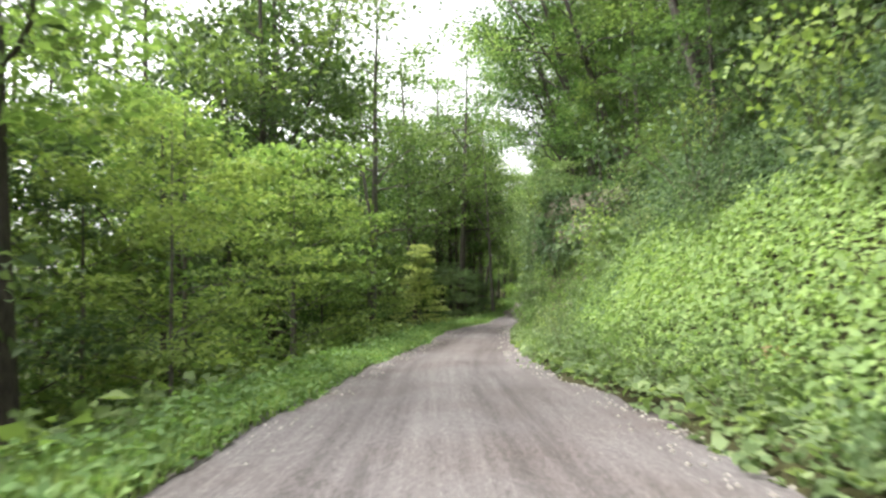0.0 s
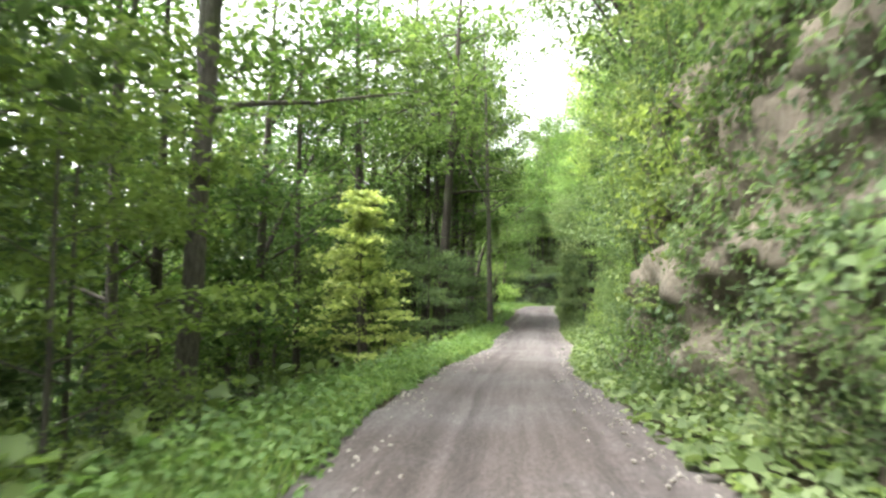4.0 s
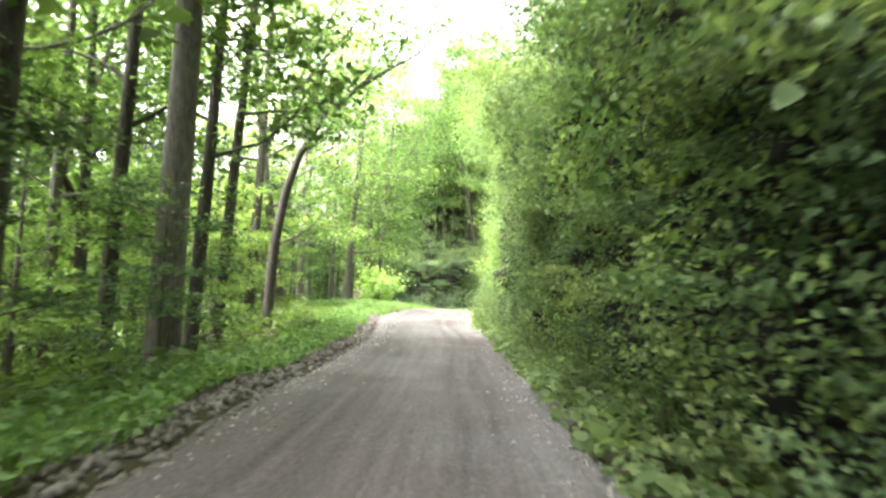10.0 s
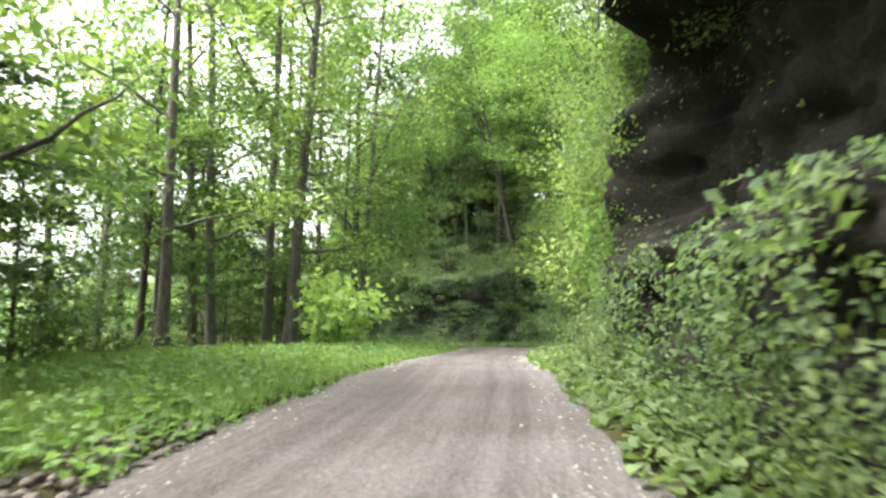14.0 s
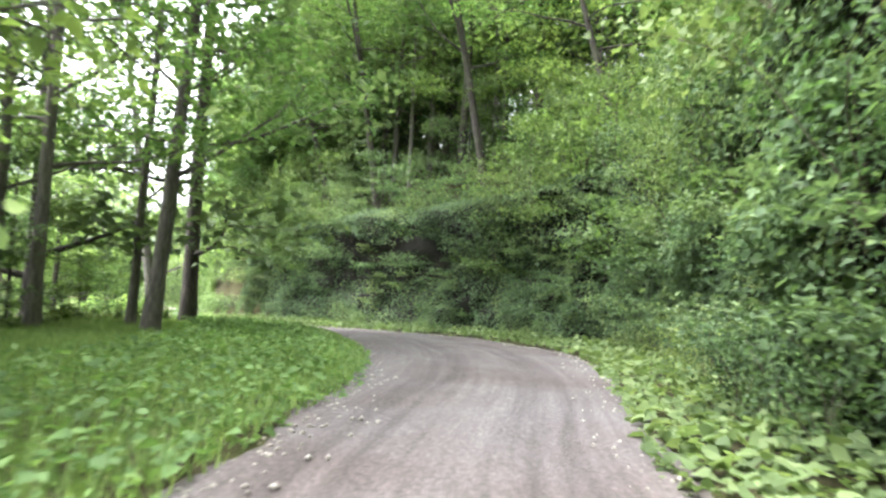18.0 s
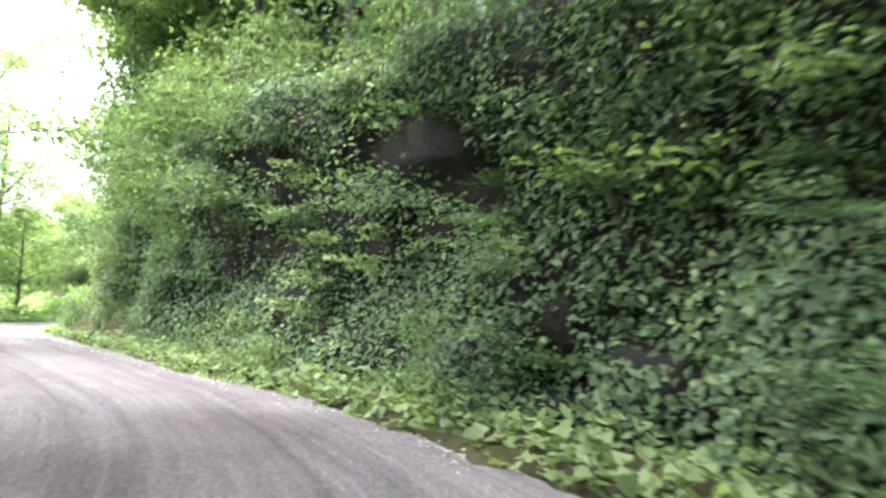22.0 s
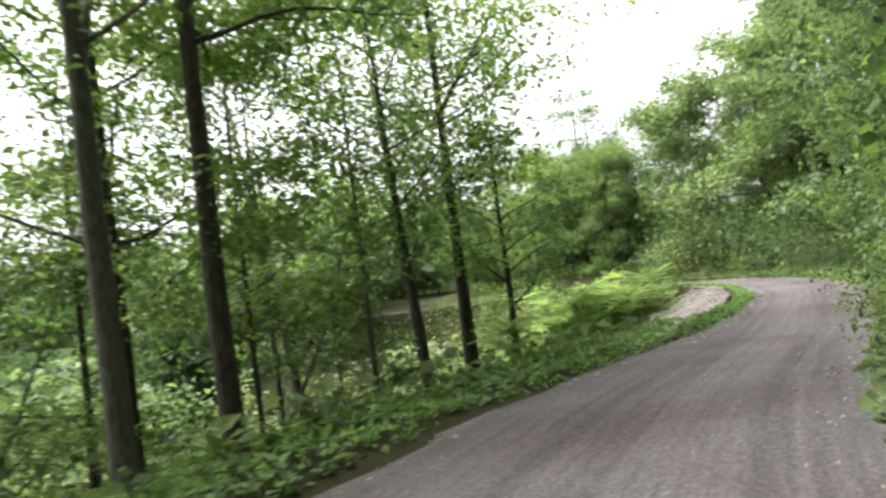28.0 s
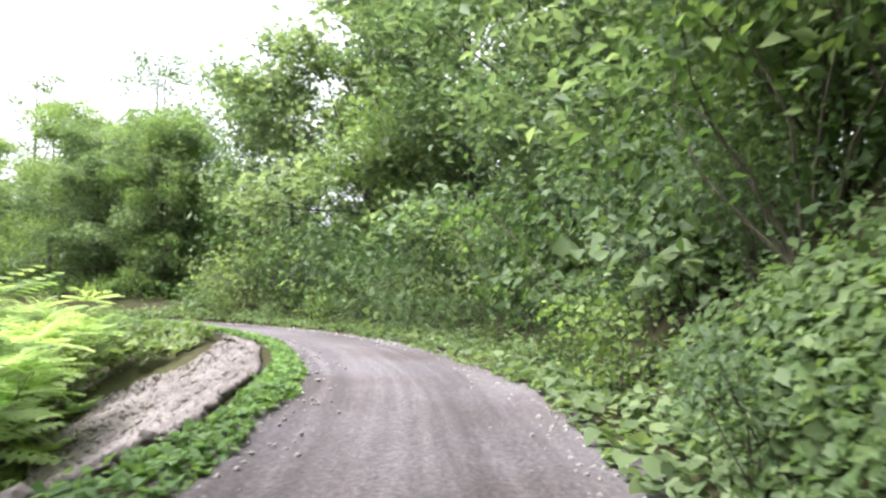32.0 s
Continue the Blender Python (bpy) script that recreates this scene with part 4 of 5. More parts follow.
    for i in range(10):
        s = 100 + i * 4.2
        put(YOUNG[i % 2], s, fall(s) - r.uniform(0.5, 5), r.uniform(0, 360), r.uniform(0.8, 1.2))
    # leafy depth behind the trunks along the straight
    for i in range(18):
        put(GLADE[i % 2] if i % 3 else EDGE[0], 52 + i * 3.2, -r.uniform(14, 22), r.uniform(0, 360), r.uniform(1.3, 1.7))
    # dark brush and trees above the open slope at the start
    for i in range(26):
        s = -2 + i * 1.15 + r.uniform(-0.4, 0.4)
        put(BUSH[(1, 3)[i % 2]], s, r.uniform(7.2, 11.5), r.uniform(0, 360), r.uniform(1.3, 1.8), label="leafy green shrub on the wooded hill above the road")
    for s, u, k in ((6, 11, 0.8), (10, 13, 1.0), (14, 10.5, 0.8), (17, 13, 1.0), (21, 9.5, 0.8), (24, 12, 1.0), (29, 9, 0.8)):
        put(EDGE[int(s) % 2], s, u, r.uniform(0, 360), k)
    # tall trees that close the view down the road
    for s, u, k in ((28, -8.5, 1.15), (33, -10, 1.25), (37, -12, 1.3), (43, -11, 1.25), (48, -13, 1.3), (60, -8.2, 1.4), (66, -10.5, 1.35), (73, -9, 1.4), (79, -8.5, 1.3), (40, 7.5, 0.95), (47, 7.0, 0.95), (53, 7.5, 1.0), (60, 8.0, 1.0)):
        put(TALL[int(s) % 4], s, u, r.uniform(0, 360), k)
    for s, u in ((100, 9.4), (106, 7.6)):
        across = math.degrees(math.atan2(np.interp(s, ALONG, RIGHT[:, 1]), np.interp(s, ALONG, RIGHT[:, 0])))
        put(WIDE[int(s) % 2], s, u, across + r.uniform(-20, 20), r.uniform(0.8, 0.95))
    for x, y, k in ((6.2, 107.5, 1.5), (2.2, 105.0, 1.6)):
        put_at(EDGE[1], x, y, r.uniform(0, 360), k)
    put_at(TALL[1], -3.2, 50.0, 70, 1.25)
    # low crowns over the brow of the dark overhang
    for s, k in ((92, 0.8), (95.5, 0.9), (99, 0.8), (102.5, 0.9)):
        put(EDGE[int(s) % 2], s, hill(s) + 0.9, r.uniform(0, 360), k)
    # sunlit trees: below the road at the start, before the bend, and on the hill above the bend
    for s, u, k in ((13, -9.5, 1.1), (18, -7.5, 0.8), (4, -9.5, 1.1), (66, -8.5, 0.8), (74, -8.0, 0.85), (82, -9.0, 0.9),
                    (104, 9.5, 0.9), (108, 13, 1.1), (111, 9.5, 1.0), (114, 14, 1.2), (116, 10, 1.0), (138, 11, 1.3), (141, 13, 1.5), (144, 13, 1.4), (146, 14, 1.5), (149, 13.5, 1.4), (151, 15, 1.5), (154, 13.5, 1.3), (147, 19, 1.5), (118, 17, 1.2), (120, 12, 1.2), (122, 9.0, 0.9), (124, 15, 1.2), (126, 11, 1.1), (130, 9.5, 0.9), (132, 15, 1.1), (134, 12, 1.0), (137, 9.2, 0.8), (142, 10, 0.9)):
        put(r.choice(GLADE), s, u, r.uniform(0, 360), k * r.uniform(0.9, 1.1))
    # the leafy wall beside and beyond the last bend
    for i in range(18):
        s = 155 + i * 1.4 + r.uniform(-0.5, 0.5)
        put(WALL[(3, 0, 3, 2, 3, 0)[i % 6]], s, hill(s) + 1.6 + r.uniform(-0.4, 0.6) + (i % 2) * 2.6, r.uniform(0, 360), r.uniform(0.75, 0.95) + 0.25 * (i % 2))
    for i in range(16):
        s = 180 + i * 2.0 + r.uniform(-0.8, 0.8)
        put(WALL[(1, 2, 1, 0)[i % 4]], s, hill(s) + 2.2 + r.uniform(-0.4, 1.0) + (i % 2) * 2.6, r.uniform(0, 360), float(np.interp(s, [180, 195, 200, 205, 212], [1.1, 1.1, 0.92, 0.72, 0.7])) * r.uniform(0.9, 1.1))
    for i in range(34):
        s = 157 + i * 1.25 + r.uniform(-0.4, 0.4)
        put(GLOW[i % 2] if i % 7 == 2 else BUSH[i % 4], s, float(half_right(s)) + r.uniform(1.5, 2.6), r.uniform(0, 360), r.uniform(1.2, 1.9))
    for i in range(11):
        s = 158 + i * 2.3 + r.uniform(-0.8, 0.8)
        put(WALL[i % 3] if i % 4 else EDGE[i % 3], s, hill(s) + 6.5 + r.uniform(0, 3.5), r.uniform(0, 360), r.uniform(1.15, 1.4))
    for i in range(8):
        s = 150 + i * 3.4 + r.uniform(-1, 1)
        put(EDGE[i % 3], s, hill(s) + 11 + r.uniform(0, 5), r.uniform(0, 360), r.uniform(1.3, 1.6))
    for i in range(14):
        put_at(WALL[i % 3], -12 - i * 2.6 + r.uniform(-1, 1), 174 + i * 1.2 + r.uniform(-3, 3), r.uniform(0, 360), r.uniform(0.6, 0.8))
    for x, y, k in ((-20, 188.5, 0.8), (-16, 181, 0.62), (-23, 180, 0.6)):
        put_at(TALL[1], x, y, r.uniform(0, 360), k)


# dark hollows in the bank where hardly anything grows: from, to, lowest, highest
HOLLOWS = [(38.3, 40.3, 1.5, 5.0), (43, 50, 2.2, 4.6), (91, 106, 2.2, 6.8), (139, 146, 2.2, 4.2)]


def hollow(s, h):
    s, h = np.asarray(s, float), np.asarray(h, float)
    inside = np.zeros(s.shape, bool)
    for a, b, low, high in HOLLOWS:
        inside |= (s > a + 0.8 * waves(h, s * 0, 1.9, 5)) & (s < b + 0.8 * waves(h, s * 0, 1.9, 6)) & (h > low + 0.5 * waves(s, h, 1.4, 8)) & (h < high + 0.6 * waves(s, h, 1.4, 9))
    return inside


def plant_bank():
    r = random.Random(9)
    for i in range(96):
        s = -4 + i * 2.15
        tall = float(np.interp(s, BANK_S, BANK_HIGH))
        for k in range(3):
            at = s + r.uniform(-0.9, 0.9)
            h = (0.0, 0.45, 0.85)[k] * tall + r.uniform(-0.1, 0.35) * (k > 0) * tall * 0.5
            if k and (hollow(at, h + 0.8) or 89 < at < 107):
                continue
            d = float(bank_depth(np.array([at]), np.array([max(h, 0)]))[0]) - (0.15 if k or at > 148 else 0.45)
            x, y = place(at, float(half_right(at)) + d)
            pat = r.choice(BUSH) if r.random() < (0.82 if at < 112 or at > 158 else 0.97 if at < 138 else 1.1) else r.choice(GLOW)
            kind = pat.name.split(".")[0]
            z = float(road_z(at)) + h if k else float(ground_z(x, y)[0])
            set_out(pat, float(x), float(y), z, r.uniform(0, 360), r.uniform(0.6, 0.95) * (0.7 if k == 0 else r.uniform(1.0, 1.5)), LABELS[kind], "shrub", GROUPS[kind])
    for i in range(118):
        s = 22 + i * 1.12 + r.uniform(-0.4, 0.4)
        tall = float(np.interp(s, BANK_S, BANK_HIGH))
        h = (0.15, 0.55, 0.9, 0.35)[i % 4] * tall * r.uniform(0.8, 1.15)
        if 88 < s < 107:
            continue
        d = float(bank_depth(np.array([s]), np.array([min(h, tall)]))[0]) + (0.1 if 54 < s < 90 else 0.4)
        x, y = place(s, float(half_right(s)) + d)
        set_out(r.choice(SPRAY), float(x), float(y), float(road_z(s)) + h, r.uniform(0, 360), r.uniform(0.75, 1.2) * (0.62 if h < 2.6 else 0.85), LABELS["bank_sapling"], "sapling", GROUPS["bank_sapling"])
    for i in range(44):
        s, h = 56 + i * 0.75 + r.uniform(-0.3, 0.3), r.uniform(0.2, 4.6)
        x, y = place(s, float(half_right(s)) + float(bank_depth(np.array([s]), np.array([h]))[0]) + 0.1)
        set_out(SPRAY[(0, 2, 1)[i % 3]], float(x), float(y), float(road_z(s)) + h, r.uniform(0, 360), r.uniform(0.6, 0.95) * (0.75 if h < 2.6 else 1.0), LABELS["bank_sapling"], "sapling", GROUPS["bank_sapling"])
    for i in range(22):
        s, h = r.uniform(105.5, 111.5), r.uniform(0.6, 7.0)
        x, y = place(s, float(half_right(s)) + 0.9 + 0.18 * h + r.uniform(0, 0.4))
        set_out(GLOW[i % 2] if i % 3 else BUSH[0], float(x), float(y), float(road_z(s)) + h, r.uniform(0, 360), r.uniform(0.8, 1.2), "bright leafy shrub hanging on the bank's steep end", "shrub", GROUPS["bright_shrub"])
    # what hangs over the lip of the dark overhang and grows in its cracks
    hang = random.Random(31)
    for i in range(44):
        s, h = 89.5 + (i % 33) * 0.5 + hang.uniform(-0.3, 0.3), hang.uniform(5.9, 7.8) if i < 33 else hang.uniform(2.6, 5.6)
        x, y = place(s, float(half_right(s)) + float(bank_depth(np.array([s]), np.array([h]))[0]) - 0.05)
        pat = (BUSH[0], SPRAY[0], SPRAY[1])[i % 3]
        kind = pat.name.split(".")[0]
        set_out(pat, float(x), float(y), float(road_z(s)) + h, hang.uniform(0, 360), hang.uniform(0.7, 1.1) * (1.0 if i < 33 else 0.7), LABELS[kind], "shrub" if i % 3 == 0 else "sapling", GROUPS[kind])
    for i in range(54):
        s = -4 + i * 3.3
        if not 56 < s < 143 and not 160 < s < 190:
            put(r.choice(GLOW) if r.random() < 0.4 else r.choice(BUSH), s, fall(s) - r.uniform(0.6, 3.0), r.uniform(0, 360), r.uniform(0.5, 0.85))


def bank_cover():
    """Creepers and low leaves all over the bank and its rock, in drifts with bare dark gaps."""
    rng = np.random.RandomState(15)
    for leaf, n, low, high_, seed, size, bare in (("bank", 125000, 14, 118, 41, 0.09, 0.7), ("beech", 50000, 16, 112, 43, 0.1, 0.6), ("beech", 110000, 111, 153, 44, 0.1, 1.05), ("bank", 40000, 111, 153, 48, 0.1, 0.5), ("bright", 40000, 46, 106, 45, 0.09, 0.5)):
        s = rng.uniform(low, high_, n)
        tall = np.interp(s, BANK_S, BANK_HIGH)
        h = rng.uniform(0, 1.1, n) * tall
        keep = (waves(s, h * 1.3, 1.1, seed) + bare > rng.uniform(0, 1.0, n)) & ~(hollow(s, h) & ((waves(s, h * 1.4, 1.7, seed + 5) < (0.08 if leaf == "beech" else 0.45)) | (rng.uniform(0, 1, n) < 0.35)))
        s, h, tall = s[keep], h[keep], tall[keep]
        billow = np.clip(waves(s, h * 1.5, 0.85, seed + 50) + 0.35 * waves(s, h, 2.6, seed + 60), -0.1, 1.2) * 0.85 * np.clip(h / 1.5, 0, 1)
        d = bank_depth(s, np.minimum(h, tall)) - billow - rng.uniform(-0.02, 0.3, len(s)) + np.maximum(h - tall, 0) * 3
        x, y = place(s, half_right(s) + d)
        z = np.maximum(road_z(s) + h, ground_z(x, y) + 0.03) - rng.uniform(0, 0.08, len(s))
        out = np.stack([-np.interp(s, ALONG, RIGHT[:, 0]), -np.interp(s, ALONG, RIGHT[:, 1]), np.full(len(s), 0.7)], 1)
        me = mesh_of("bank_creepers", *leaf_cloud(rng, np.stack([x, y, z], 1), out, size, 0.5, 0.7, False), LEAF[leaf])
        tagged(new("bank_creepers", me), "creepers and low leaves covering the steep bank", "undergrowth", kind="stuff")
    # the open leafy slope at the start, and the curtain beside the last stretch
    for leaf, n, low, high_, size, lo, hi in (("cover", 75000, -10, 28, 0.1, 0.0, 0.58), ("beech", 45000, -10, 28, 0.13, 0.5, 1.05), ("maple", 60000, 151, 184, 0.1, 0.0, 1.0), ("bank", 20000, 152, 184, 0.1, 0.0, 0.5), ("bright", 12000, 152, 182, 0.09, 0.0, 1.0)):
        s = rng.uniform(low, high_, n)
        tall = np.interp(s, BANK_S, BANK_HIGH)
        h = rng.uniform(lo, hi, n) * tall
        keep = waves(s, h * 1.3, 0.9, 47) * (1 if low < 100 else 1.4) + (1.75 if low < 100 else 0.4) > rng.uniform(0, 1.0, n)
        s, h = s[keep], h[keep]
        d = bank_depth(s, h) - rng.uniform(-0.02, 0.35, len(s)) - (0 if low < 100 else 0.4) * np.clip(waves(s, h * 1.2, 0.8, 58), -0.2, 1) * np.clip(h, 0, 1)
        x, y = place(s, half_right(s) + d)
        z = np.maximum(road_z(s) + h, ground_z(x, y) + 0.05) + rng.uniform(0, 0.1, len(s))
        out = np.stack([-np.interp(s, ALONG, RIGHT[:, 0]) * 0.7, -np.interp(s, ALONG, RIGHT[:, 1]) * 0.7, np.full(len(s), 0.8)], 1)
        me = mesh_of("bank_plants", *leaf_cloud(rng, np.stack([x, y, z], 1), out, size, 0.45, 0.75), LEAF[leaf])
        tagged(new("bank_plants", me), "broad leaves of herbs and creepers on the roadside slope", "undergrowth", kind="stuff")
    n = 60000
    s, d = rng.uniform(-8, S_END - 8, n), rng.uniform(0, 1, n) ** 1.4 * 15
    u = half_right(s) + np.interp(s, BANK_S, BANK_VERGE) + np.interp(s, BANK_S, BANK_BACK) + np.interp(s, BANK_S, BANK_RUN) - 0.6 + d
    x, y = place(s, u)
    z = ground_z(x, y) + rng.uniform(0.05, 0.7, n)
    me = mesh_of("hillside_plants", *leaf_cloud(rng, np.stack([x, y, z], 1), (-0.4, 0, 0.8), 0.22, 0.5, 0.65), LEAF["maple"])
    tagged(new("hillside_plants", me), "undergrowth on the wooded hillside above the bank", "undergrowth", kind="stuff")


def slope_cover():
    """Low leaves on the falling ground of the wood."""
    rng = np.random.RandomState(16)
    n = 80000
    s = np.where(rng.uniform(0, 1, n) < 0.55, rng.uniform(-8, 145, n), rng.uniform(140, S_END - 8, n))
    flat = np.interp(s, FALL_S, FALL_FLAT)
    d = rng.uniform(0, 1, n) ** 1.6 * 14
    x, y = place(s, -half_left(s) - flat - d)
    keep = (waves(x, y, 0.6, 51) + 0.5 > rng.uniform(0, 0.9, n)) & ~((s > 176) & (s < 191) & (d < 3.6))
    x, y = x[keep], y[keep]
    z = ground_z(x, y) + rng.uniform(0.05, 0.6, len(x))
    me = mesh_of("forest_floor_plants", *leaf_cloud(rng, np.stack([x, y, z], 1), (0, 0, 1), 0.2, 0.45, 0.7, False), LEAF["maple"])
    tagged(new("forest_floor_plants", me), "low green plants scattered over the forest floor", "undergrowth", kind="stuff")


def valley_cover():
    """Low scrub on the slope below the last stretch."""
    rng = np.random.RandomState(64)
    n = 150000
    s, d = rng.uniform(114, 208, n), rng.uniform(0, 1, n) ** 1.2 * 44
    x, y = place(s, -half_left(s) - np.interp(s, FALL_S, FALL_FLAT) - d)
    keep = ~((s > 174) & (s < 191) & (d < 3.8))
    x, y, d = x[keep], y[keep], d[keep]
    mound = np.clip(waves(x, y, 0.9, 65), 0, 1) * np.clip(d / 4, 0, 1) * 1.4
    z = ground_z(x, y) + mound * rng.uniform(0.5, 1.0, len(x)) + rng.uniform(0.02, 0.35, len(x))
    me = mesh_of("slope_scrub", *leaf_cloud(rng, np.stack([x, y, z], 1), (0, 0, 1), 0.22 + 0.03 * d, 0.5, 0.65), LEAF["bank"])
    tagged(new("slope_scrub", me), "low green scrub on the slope below the road", "undergrowth", kind="stuff")


def verge_cover():
    rng = np.random.RandomState(5)
    for side, n in ((-1, 64000), (1, 40000)):
        s = rng.uniform(-6, S_END - 10, n)
        if side < 0:
            w = np.minimum(np.interp(s, FALL_S, FALL_FLAT), np.where((s > 98) & (s < 140), 3.6, 1.3)) + 0.5 - 0.5 * ((s > 174) & (s < 192))
            u = -half_left(s) + 0.3 - rng.uniform(0, 1, n) ** 1.2 * w
        else:
            w = np.interp(s, BANK_S, BANK_VERGE) + 0.5
            u = half_right(s) - 0.3 + rng.uniform(0, 1, n) * (w + 0.25)
        away = np.abs(u) - np.where(u < 0, half_left(s), half_right(s))
        keep = away > -0.14 + 0.14 * waves(s, s * 0, 2.0, 30 + side)
        if side < 0:
            keep &= ~((s > 68) & (s < 95) & (away < 0.35 + 0.2 * waves(s, s * 0, 1.5, 37)))
        s, u, away = s[keep], u[keep], away[keep]
        x, y = place(s, u)
        z = np.maximum(ground_z(x, y), road_z(s) - 0.06) + rng.uniform(0.03, 0.12, len(x)) + rng.uniform(0, 0.25, len(x)) * np.clip(away, 0, 1)
        me = mesh_of("verge_plants", *leaf_cloud(rng, np.stack([x, y, z], 1), (0, 0, 1), 0.1 if side < 0 else 0.11, 0.4, 0.8, side > 0), LEAF["cover" if side < 0 else "bank"])
        tagged(new("verge_plants", me), "dense low broad-leaved plants along the road's edge", "undergrowth", kind="stuff")
    # grass on the inside of the bend and along the left edge before it
    n = 180000
    s = np.where(rng.uniform(0, 1, n) < 0.35, rng.uniform(-6, 85, n), rng.uniform(85, 146, n))
    w = np.minimum(np.interp(s, FALL_S, FALL_FLAT), 7.5) + 0.4
    u = -half_left(s) + 0.05 - ((s > 66) & (s < 97)) * (0.55 + 0.25 * waves(s, s * 0, 1.5, 37)) - rng.uniform(0, 1, n) * w
    x, y = place(s, u)
    z = ground_z(x, y)
    a = rng.uniform(0, 6.28, n)
    ln = rng.uniform(0.08, 0.22, n)
    c, d = np.stack([x, y, z], 1), np.stack([np.cos(a), np.sin(a), 0 * a], 1)
    wd = np.stack([-np.sin(a), np.cos(a), 0 * a], 1) * 0.012
    v = np.stack([c - wd, c + wd, c + d * (ln * 0.45)[:, None] + np.stack([0 * a, 0 * a, ln], 1)], 1).reshape(-1, 3)
    me = mesh_of("grass", v, np.arange(3 * n).reshape(-1, 3), LEAF["grass"])
    tagged(new("grass", me), "soft green grass along the road and inside the bend", "grass", kind="stuff")


def far_woods():
    """Woods across the valley and on the hills: crowns of coarse leaves, too far to tell apart, haze in their colour.
    """
    rng = np.random.RandomState(33)
    pts, size = [], []
    for i in range(1480):
        if i < 520:
            s, u = rng.uniform(-15, S_END), -rng.uniform(26, 120)
        elif i < 620:
            s, u = rng.uniform(-15, S_END), rng.uniform(17, 50)
        else:
            s, u = S_END + 0 * i, 0
        x, y = place(s, u)
        if i >= 1180:
            x, y = rng.uniform(-110, -30), rng.uniform(105, 200)
        elif i >= 760:
            x, y = rng.uniform(-170, -26), rng.uniform(60, 235)
        elif i >= 620:
            x, y = rng.uniform(-140, 10), rng.uniform(182, 280)
        base = float(ground_z(x, y)[0])
        if 620 <= i < 760:
            base = max(base, -6)
        high, wide = rng.uniform(8, 13) if i < 620 else rng.uniform(6, 10), rng.uniform(2.4, 4.2)
        n = 150 if i < 760 else 110
        v = rng.normal(0, 1, (n, 3))
        v /= np.linalg.norm(v, axis=1)[:, None]
        v *= rng.uniform(0.6, 1.05, n)[:, None]
        pts.append(np.array((float(x), float(y), base + high * 0.55)) + v * (wide, wide, high * 0.5) + rng.normal(0, 0.35, (n, 3)))
        size.append(np.full(n, 1.0 if i < 760 else 1.3))
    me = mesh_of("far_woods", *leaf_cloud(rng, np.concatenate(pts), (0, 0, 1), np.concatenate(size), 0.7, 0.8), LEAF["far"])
    tagged(new("far_woods", me), "distant wooded hillsides beyond the road", "woods", kind="stuff")


def deep_woods():
    """The depth of the wood behind the nearer trees: slim trunks and clumped crowns that close the view."""
    rng = np.random.RandomState(91)
    spots = [(rng.uniform(-6, 98), -rng.uniform(16, 40), rng.uniform(22, 31)) for _ in range(95)]
    spots += [(rng.uniform(98, 128), -rng.uniform(15, 24), rng.uniform(12, 16)) for _ in range(10)]
    spots += [(rng.uniform(-4, 146), rng.uniform(14, 30), rng.uniform(11, 17)) for _ in range(75)]
    spots += [(rng.uniform(105, 138), rng.uniform(13, 30), rng.uniform(10, 15)) for _ in range(50)]
    spots += [(rng.uniform(136, 158), rng.uniform(10, 26), rng.uniform(13, 18)) for _ in range(34)]
    valley = len(spots)
    for _ in range(70):
        s, u = rng.uniform(138, 206), -rng.uniform(13, 46)
        x, y = place(s, u)
        spots.append((s, u, max(3.5, rng.uniform(-4.5, -0.5) - float(ground_z(x, y)[0]))))
    clumps, rods = {"maple": [], "beech": [], "far": []}, []
    for i, (s, u, high) in enumerate(spots):
        x, y = place(s, u)
        base = float(ground_z(x, y)[0])
        lean = rng.normal(0, 0.03, 2) * high
        rods.append(tube([(x, y, base - 0.5), (x + lean[0] * 0.4, y + lean[1] * 0.4, base + high * 0.45), (x + lean[0], y + lean[1], base + high * 0.95)], [0.2, 0.14, 0.03], 6))
        for j in range(24):
            q = rng.uniform(0.1, 1.0)
            wide = 3.6 * (0.35 + math.sin(math.pi * min(q * 0.85 + 0.08, 1)))
            a, rad = rng.uniform(0, 6.28), wide * math.sqrt(rng.uniform(0.05, 1)) * 0.8
            at = (float(x) + lean[0] * q + math.cos(a) * rad, float(y) + lean[1] * q + math.sin(a) * rad, base + high * q)
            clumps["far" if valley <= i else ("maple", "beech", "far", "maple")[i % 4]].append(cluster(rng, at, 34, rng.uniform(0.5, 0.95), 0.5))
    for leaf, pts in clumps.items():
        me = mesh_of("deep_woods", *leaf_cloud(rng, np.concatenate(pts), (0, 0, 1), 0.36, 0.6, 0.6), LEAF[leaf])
        tagged(new("deep_woods", me), "depth of the green forest behind the roadside trees", "woods", kind="stuff")
    tagged(new("deep_woods_trunks", mesh_of("deep_woods_trunks", *joined(rods), BARK["grey"], True)), "slim grey trunks deep in the forest", "woods", kind="stuff")


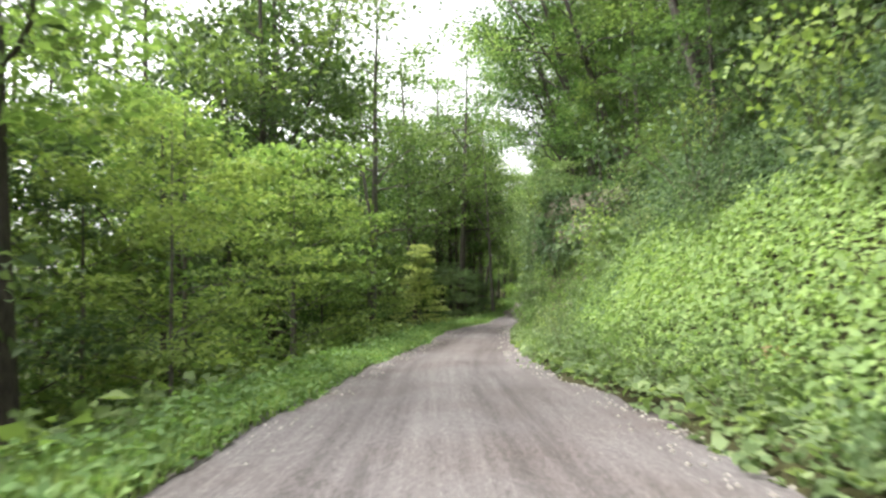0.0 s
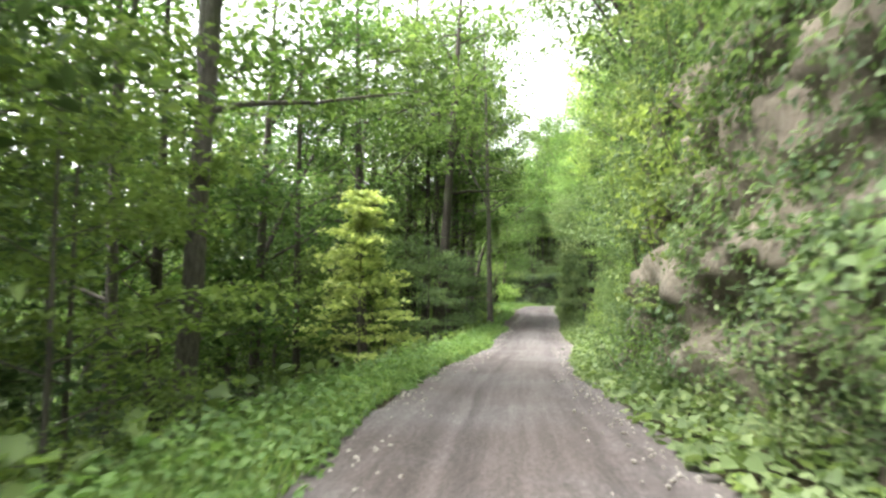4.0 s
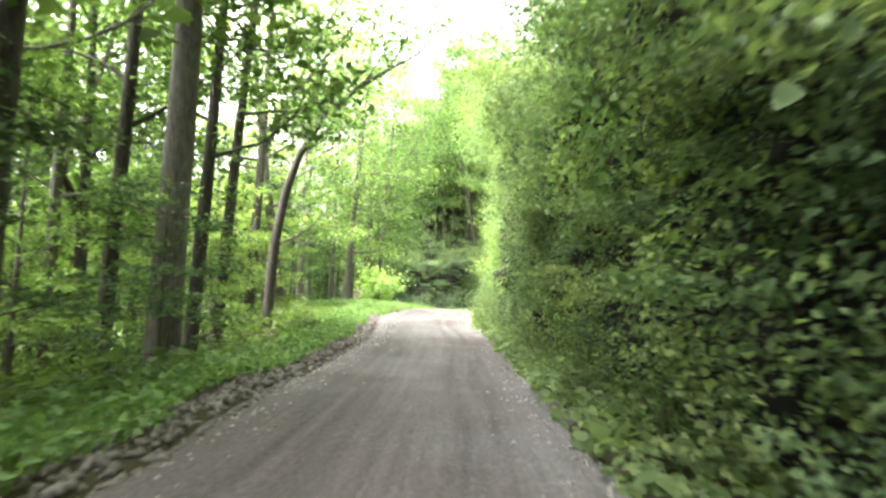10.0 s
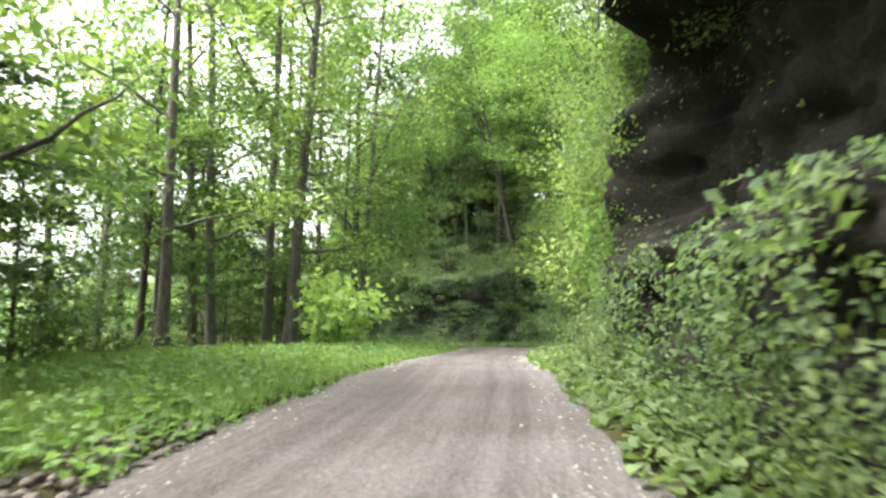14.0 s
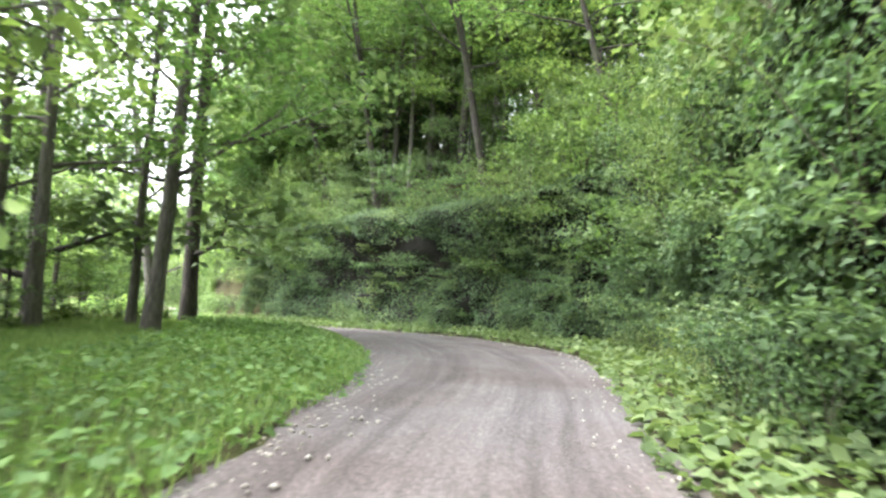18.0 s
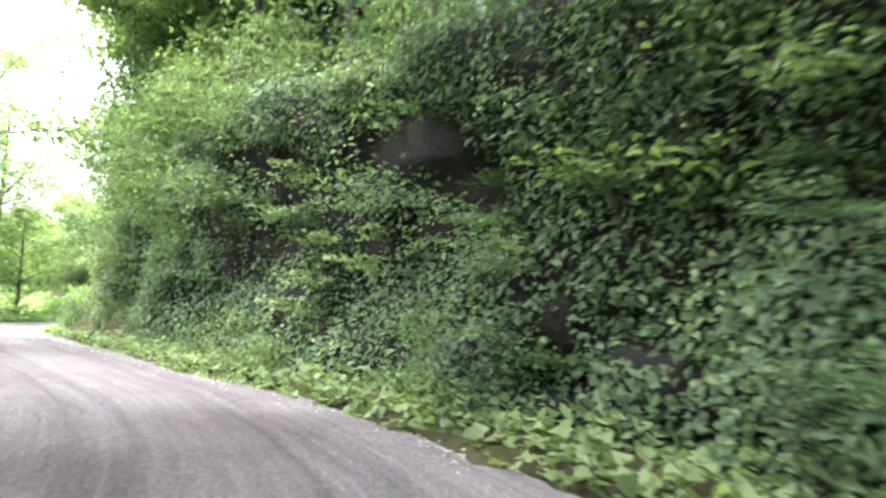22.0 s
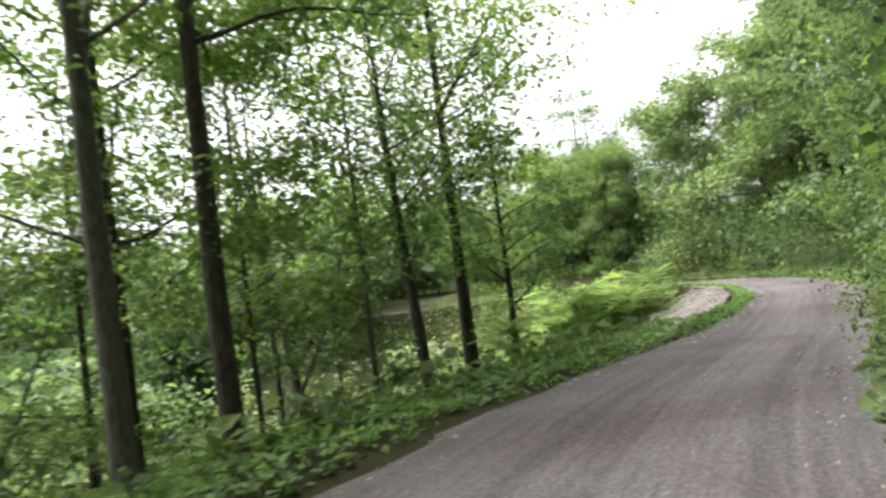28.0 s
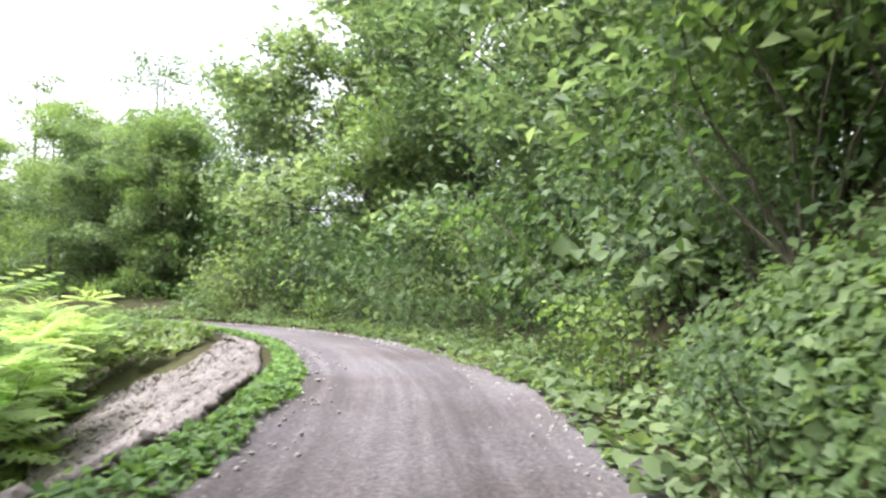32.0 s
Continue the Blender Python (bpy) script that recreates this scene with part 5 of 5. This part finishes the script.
def rock_face(s0, s1, mat, label):
    """A rough blocky rock wall standing in the bank, with ledges and an overhanging brow."""
    ss, hh = np.arange(s0, s1, 0.2), np.linspace(-0.05, 1.1, 46)
    S, Q = np.meshgrid(ss, hh, indexing="ij")
    tall, run = np.interp(S, BANK_S, BANK_HIGH), np.interp(S, BANK_S, BANK_RUN)
    H = np.clip(Q, -0.05, 1.0) * tall
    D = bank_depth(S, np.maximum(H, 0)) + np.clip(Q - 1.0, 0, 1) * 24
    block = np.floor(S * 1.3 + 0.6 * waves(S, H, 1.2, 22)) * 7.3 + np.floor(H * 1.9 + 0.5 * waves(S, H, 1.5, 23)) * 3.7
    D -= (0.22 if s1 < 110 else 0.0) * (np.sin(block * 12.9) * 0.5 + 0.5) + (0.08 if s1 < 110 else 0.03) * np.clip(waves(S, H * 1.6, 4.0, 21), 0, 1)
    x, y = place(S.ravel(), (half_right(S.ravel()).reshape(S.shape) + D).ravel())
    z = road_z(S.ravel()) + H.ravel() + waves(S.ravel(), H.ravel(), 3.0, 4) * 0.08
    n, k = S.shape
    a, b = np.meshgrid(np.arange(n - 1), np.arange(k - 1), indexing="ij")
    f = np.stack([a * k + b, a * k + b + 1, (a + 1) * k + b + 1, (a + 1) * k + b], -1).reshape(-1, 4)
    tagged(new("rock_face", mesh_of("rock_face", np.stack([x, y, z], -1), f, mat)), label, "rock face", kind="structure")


def stone_mesh(seed, mat):
    rng = np.random.RandomState(seed)
    bm = bmesh.new()
    bmesh.ops.create_icosphere(bm, subdivisions=1, radius=0.5)
    for v in bm.verts:
        v.co = Vector((v.co.x * (1 + rng.normal(0, 0.16)), v.co.y * (0.8 + rng.normal(0, 0.14)), v.co.z * (0.6 + rng.normal(0, 0.1))))
    me = bpy.data.meshes.new("stone")
    bm.to_mesh(me)
    bm.free()
    me.materials.append(mat)
    return me


def rubble(rng, x, y, z, k, name, label, mat=STONE):
    """Many small angular stones in one mesh."""
    n = len(x)
    one = np.array([(1, 0, 0), (-1, 0, 0), (0, 1, 0), (0, -1, 0), (0, 0, 0.8), (0, 0, -0.8)], float)
    jit = one[None] * rng.uniform(0.6, 1.3, (n, 6, 1)) * k[:, None, None] + np.stack([x, y, z], 1)[:, None]
    f8 = np.array([(0, 2, 4), (2, 1, 4), (1, 3, 4), (3, 0, 4), (2, 0, 5), (1, 2, 5), (3, 1, 5), (0, 3, 5)])
    f = (np.arange(n)[:, None, None] * 6 + f8[None]).reshape(-1, 3)
    tagged(new(name, mesh_of(name, jit.reshape(-1, 3), f, mat)), label, "gravel", kind="stuff")


def stones():
    rng = np.random.RandomState(8)
    kinds = [stone_mesh(i, STONE) for i in range(5)]
    # stones lying on and beside the road
    for i in range(64):
        s = rng.uniform(2, S_END - 22)
        side = rng.choice([-1, 1])
        w = float(half_left(s) if side < 0 else half_right(s))
        u = side * (w - abs(rng.normal(0, 0.35))) if i % 3 else rng.uniform(-1.2, 1.2)
        if 70 < s < 95 and i % 2:
            u = -w - rng.uniform(-0.2, 0.5)
        x, y = place(s, u)
        k = rng.uniform(0.05, 0.12) if i % 3 else rng.uniform(0.03, 0.06)
        ob = new("stone", kinds[i % 5])
        ob.location, ob.rotation_euler, ob.scale = (float(x), float(y), float(road_z(s)) + k * 0.1 - 0.02 * (abs(u) > w - 0.3)), (0, 0, rng.uniform(0, 6.28)), (k, k, k)
        tagged(ob, "loose pale stone lying on the gravel road", "stone", "stones on the road")
    # loose gravel along both edges
    n = 6500
    s = rng.uniform(-3, S_END - 20, n)
    side = rng.choice([-1, 1], n)
    w = np.where(side < 0, half_left(s), half_right(s))
    u = side * (w - np.abs(rng.normal(0.05, 0.28, n)))
    x, y = place(s, u)
    z = road_z(s) + 0.035 * (1 - (u / 2) ** 2) - 0.005
    k = rng.uniform(0.012, 0.035, n)
    rubble(rng, x, y, z, k, "loose_gravel", "loose grey gravel along the road's edges")
    # washed-out earth and stones along the left edge before the bend
    n = 2200
    s = rng.uniform(66, 97, n)
    u = -half_left(s) + 0.15 - rng.uniform(0, 1, n) ** 1.3 * 0.7
    x, y = place(s, u)
    rubble(rng, x, y, np.maximum(ground_z(x, y), road_z(s) - 0.08) + 0.02, rng.uniform(0.015, 0.07, n), "edge_rubble", "broken stones and earth washed out along the road's edge", RIPRAP)
    # brown boulders half hidden among the bank's leaves
    brown = earth_material("brown_sandstone", (0.2, 0.12, 0.07), (0.32, 0.2, 0.12), (0.42, 0.29, 0.2), 2.0, 0.85, 0.03)
    for s, u, k in ((8.6, 4.0, 0.5), (22.5, 3.3, 0.5)):
        ob = new("boulder", stone_mesh(31 + int(s), brown))
        x, y = place(s, u)
        ob.location, ob.scale = (float(x), float(y), float(ground_z(x, y)[0]) + 0.1), (k, k, k * 1.2)
        tagged(ob, "brown sandstone boulder half hidden by leaves", "boulder")


def revetment():
    """Broken stone tipped down the slope where the road bends."""
    rng = np.random.RandomState(18)
    root = tagged(new("stone_slope"), "bank of broken grey stone below the road's edge", "stone bank")
    kinds = [stone_mesh(50 + i, RIPRAP) for i in range(5)]
    for i in range(300):
        s, d = rng.uniform(175.5, 189), rng.uniform(0, 1) ** 0.9 * 3.6
        u = -float(half_left(s)) - 0.55 - d
        x, y = place(s, u)
        k = rng.uniform(0.12, 0.27)
        ob = new("stone", kinds[i % 5])
        ob.parent = root
        ob.location, ob.rotation_euler, ob.scale = (float(x), float(y), float(ground_z(x, y)[0]) + 0.02), (rng.uniform(-0.6, 0.6), rng.uniform(-0.6, 0.6), rng.uniform(0, 6.28)), (k, k, k)
    n = 9000
    s, d = rng.uniform(175, 190, n), rng.uniform(0, 3.8, n)
    x, y = place(s, -half_left(s) - 0.5 - d)
    rubble(rng, x, y, ground_z(x, y) + 0.02, rng.uniform(0.03, 0.1, n), "broken_stone", "small broken grey stone between the larger blocks", RIPRAP)


rock_face(24, 42, PALE_ROCK, "pale weathered rock standing out of the leafy bank")
# both walls below take the rock colour with shade in it
rock_face(64, 109, ROCK, "rock overhang in the roadside bank, its shade put into the dark colour")
rock_face(115, 151, ROCK, "rock cliff on the outside of the bend, coloured dark as in shade")
key_trees()
bowed_tree()
special_plants()
sumac_stand()
plant_woods()
plant_bank()
bank_cover()
slope_cover()
valley_cover()
verge_cover()
far_woods()
deep_woods()
stones()
revetment()
for spare in TALL + SPRAY + GLADE + WALL + WIDE + EDGE + YOUNG + BUSH + GLOW:
    if spare.get("free"):
        for child in spare.children:
            bpy.data.objects.remove(child)
        bpy.data.objects.remove(spare)
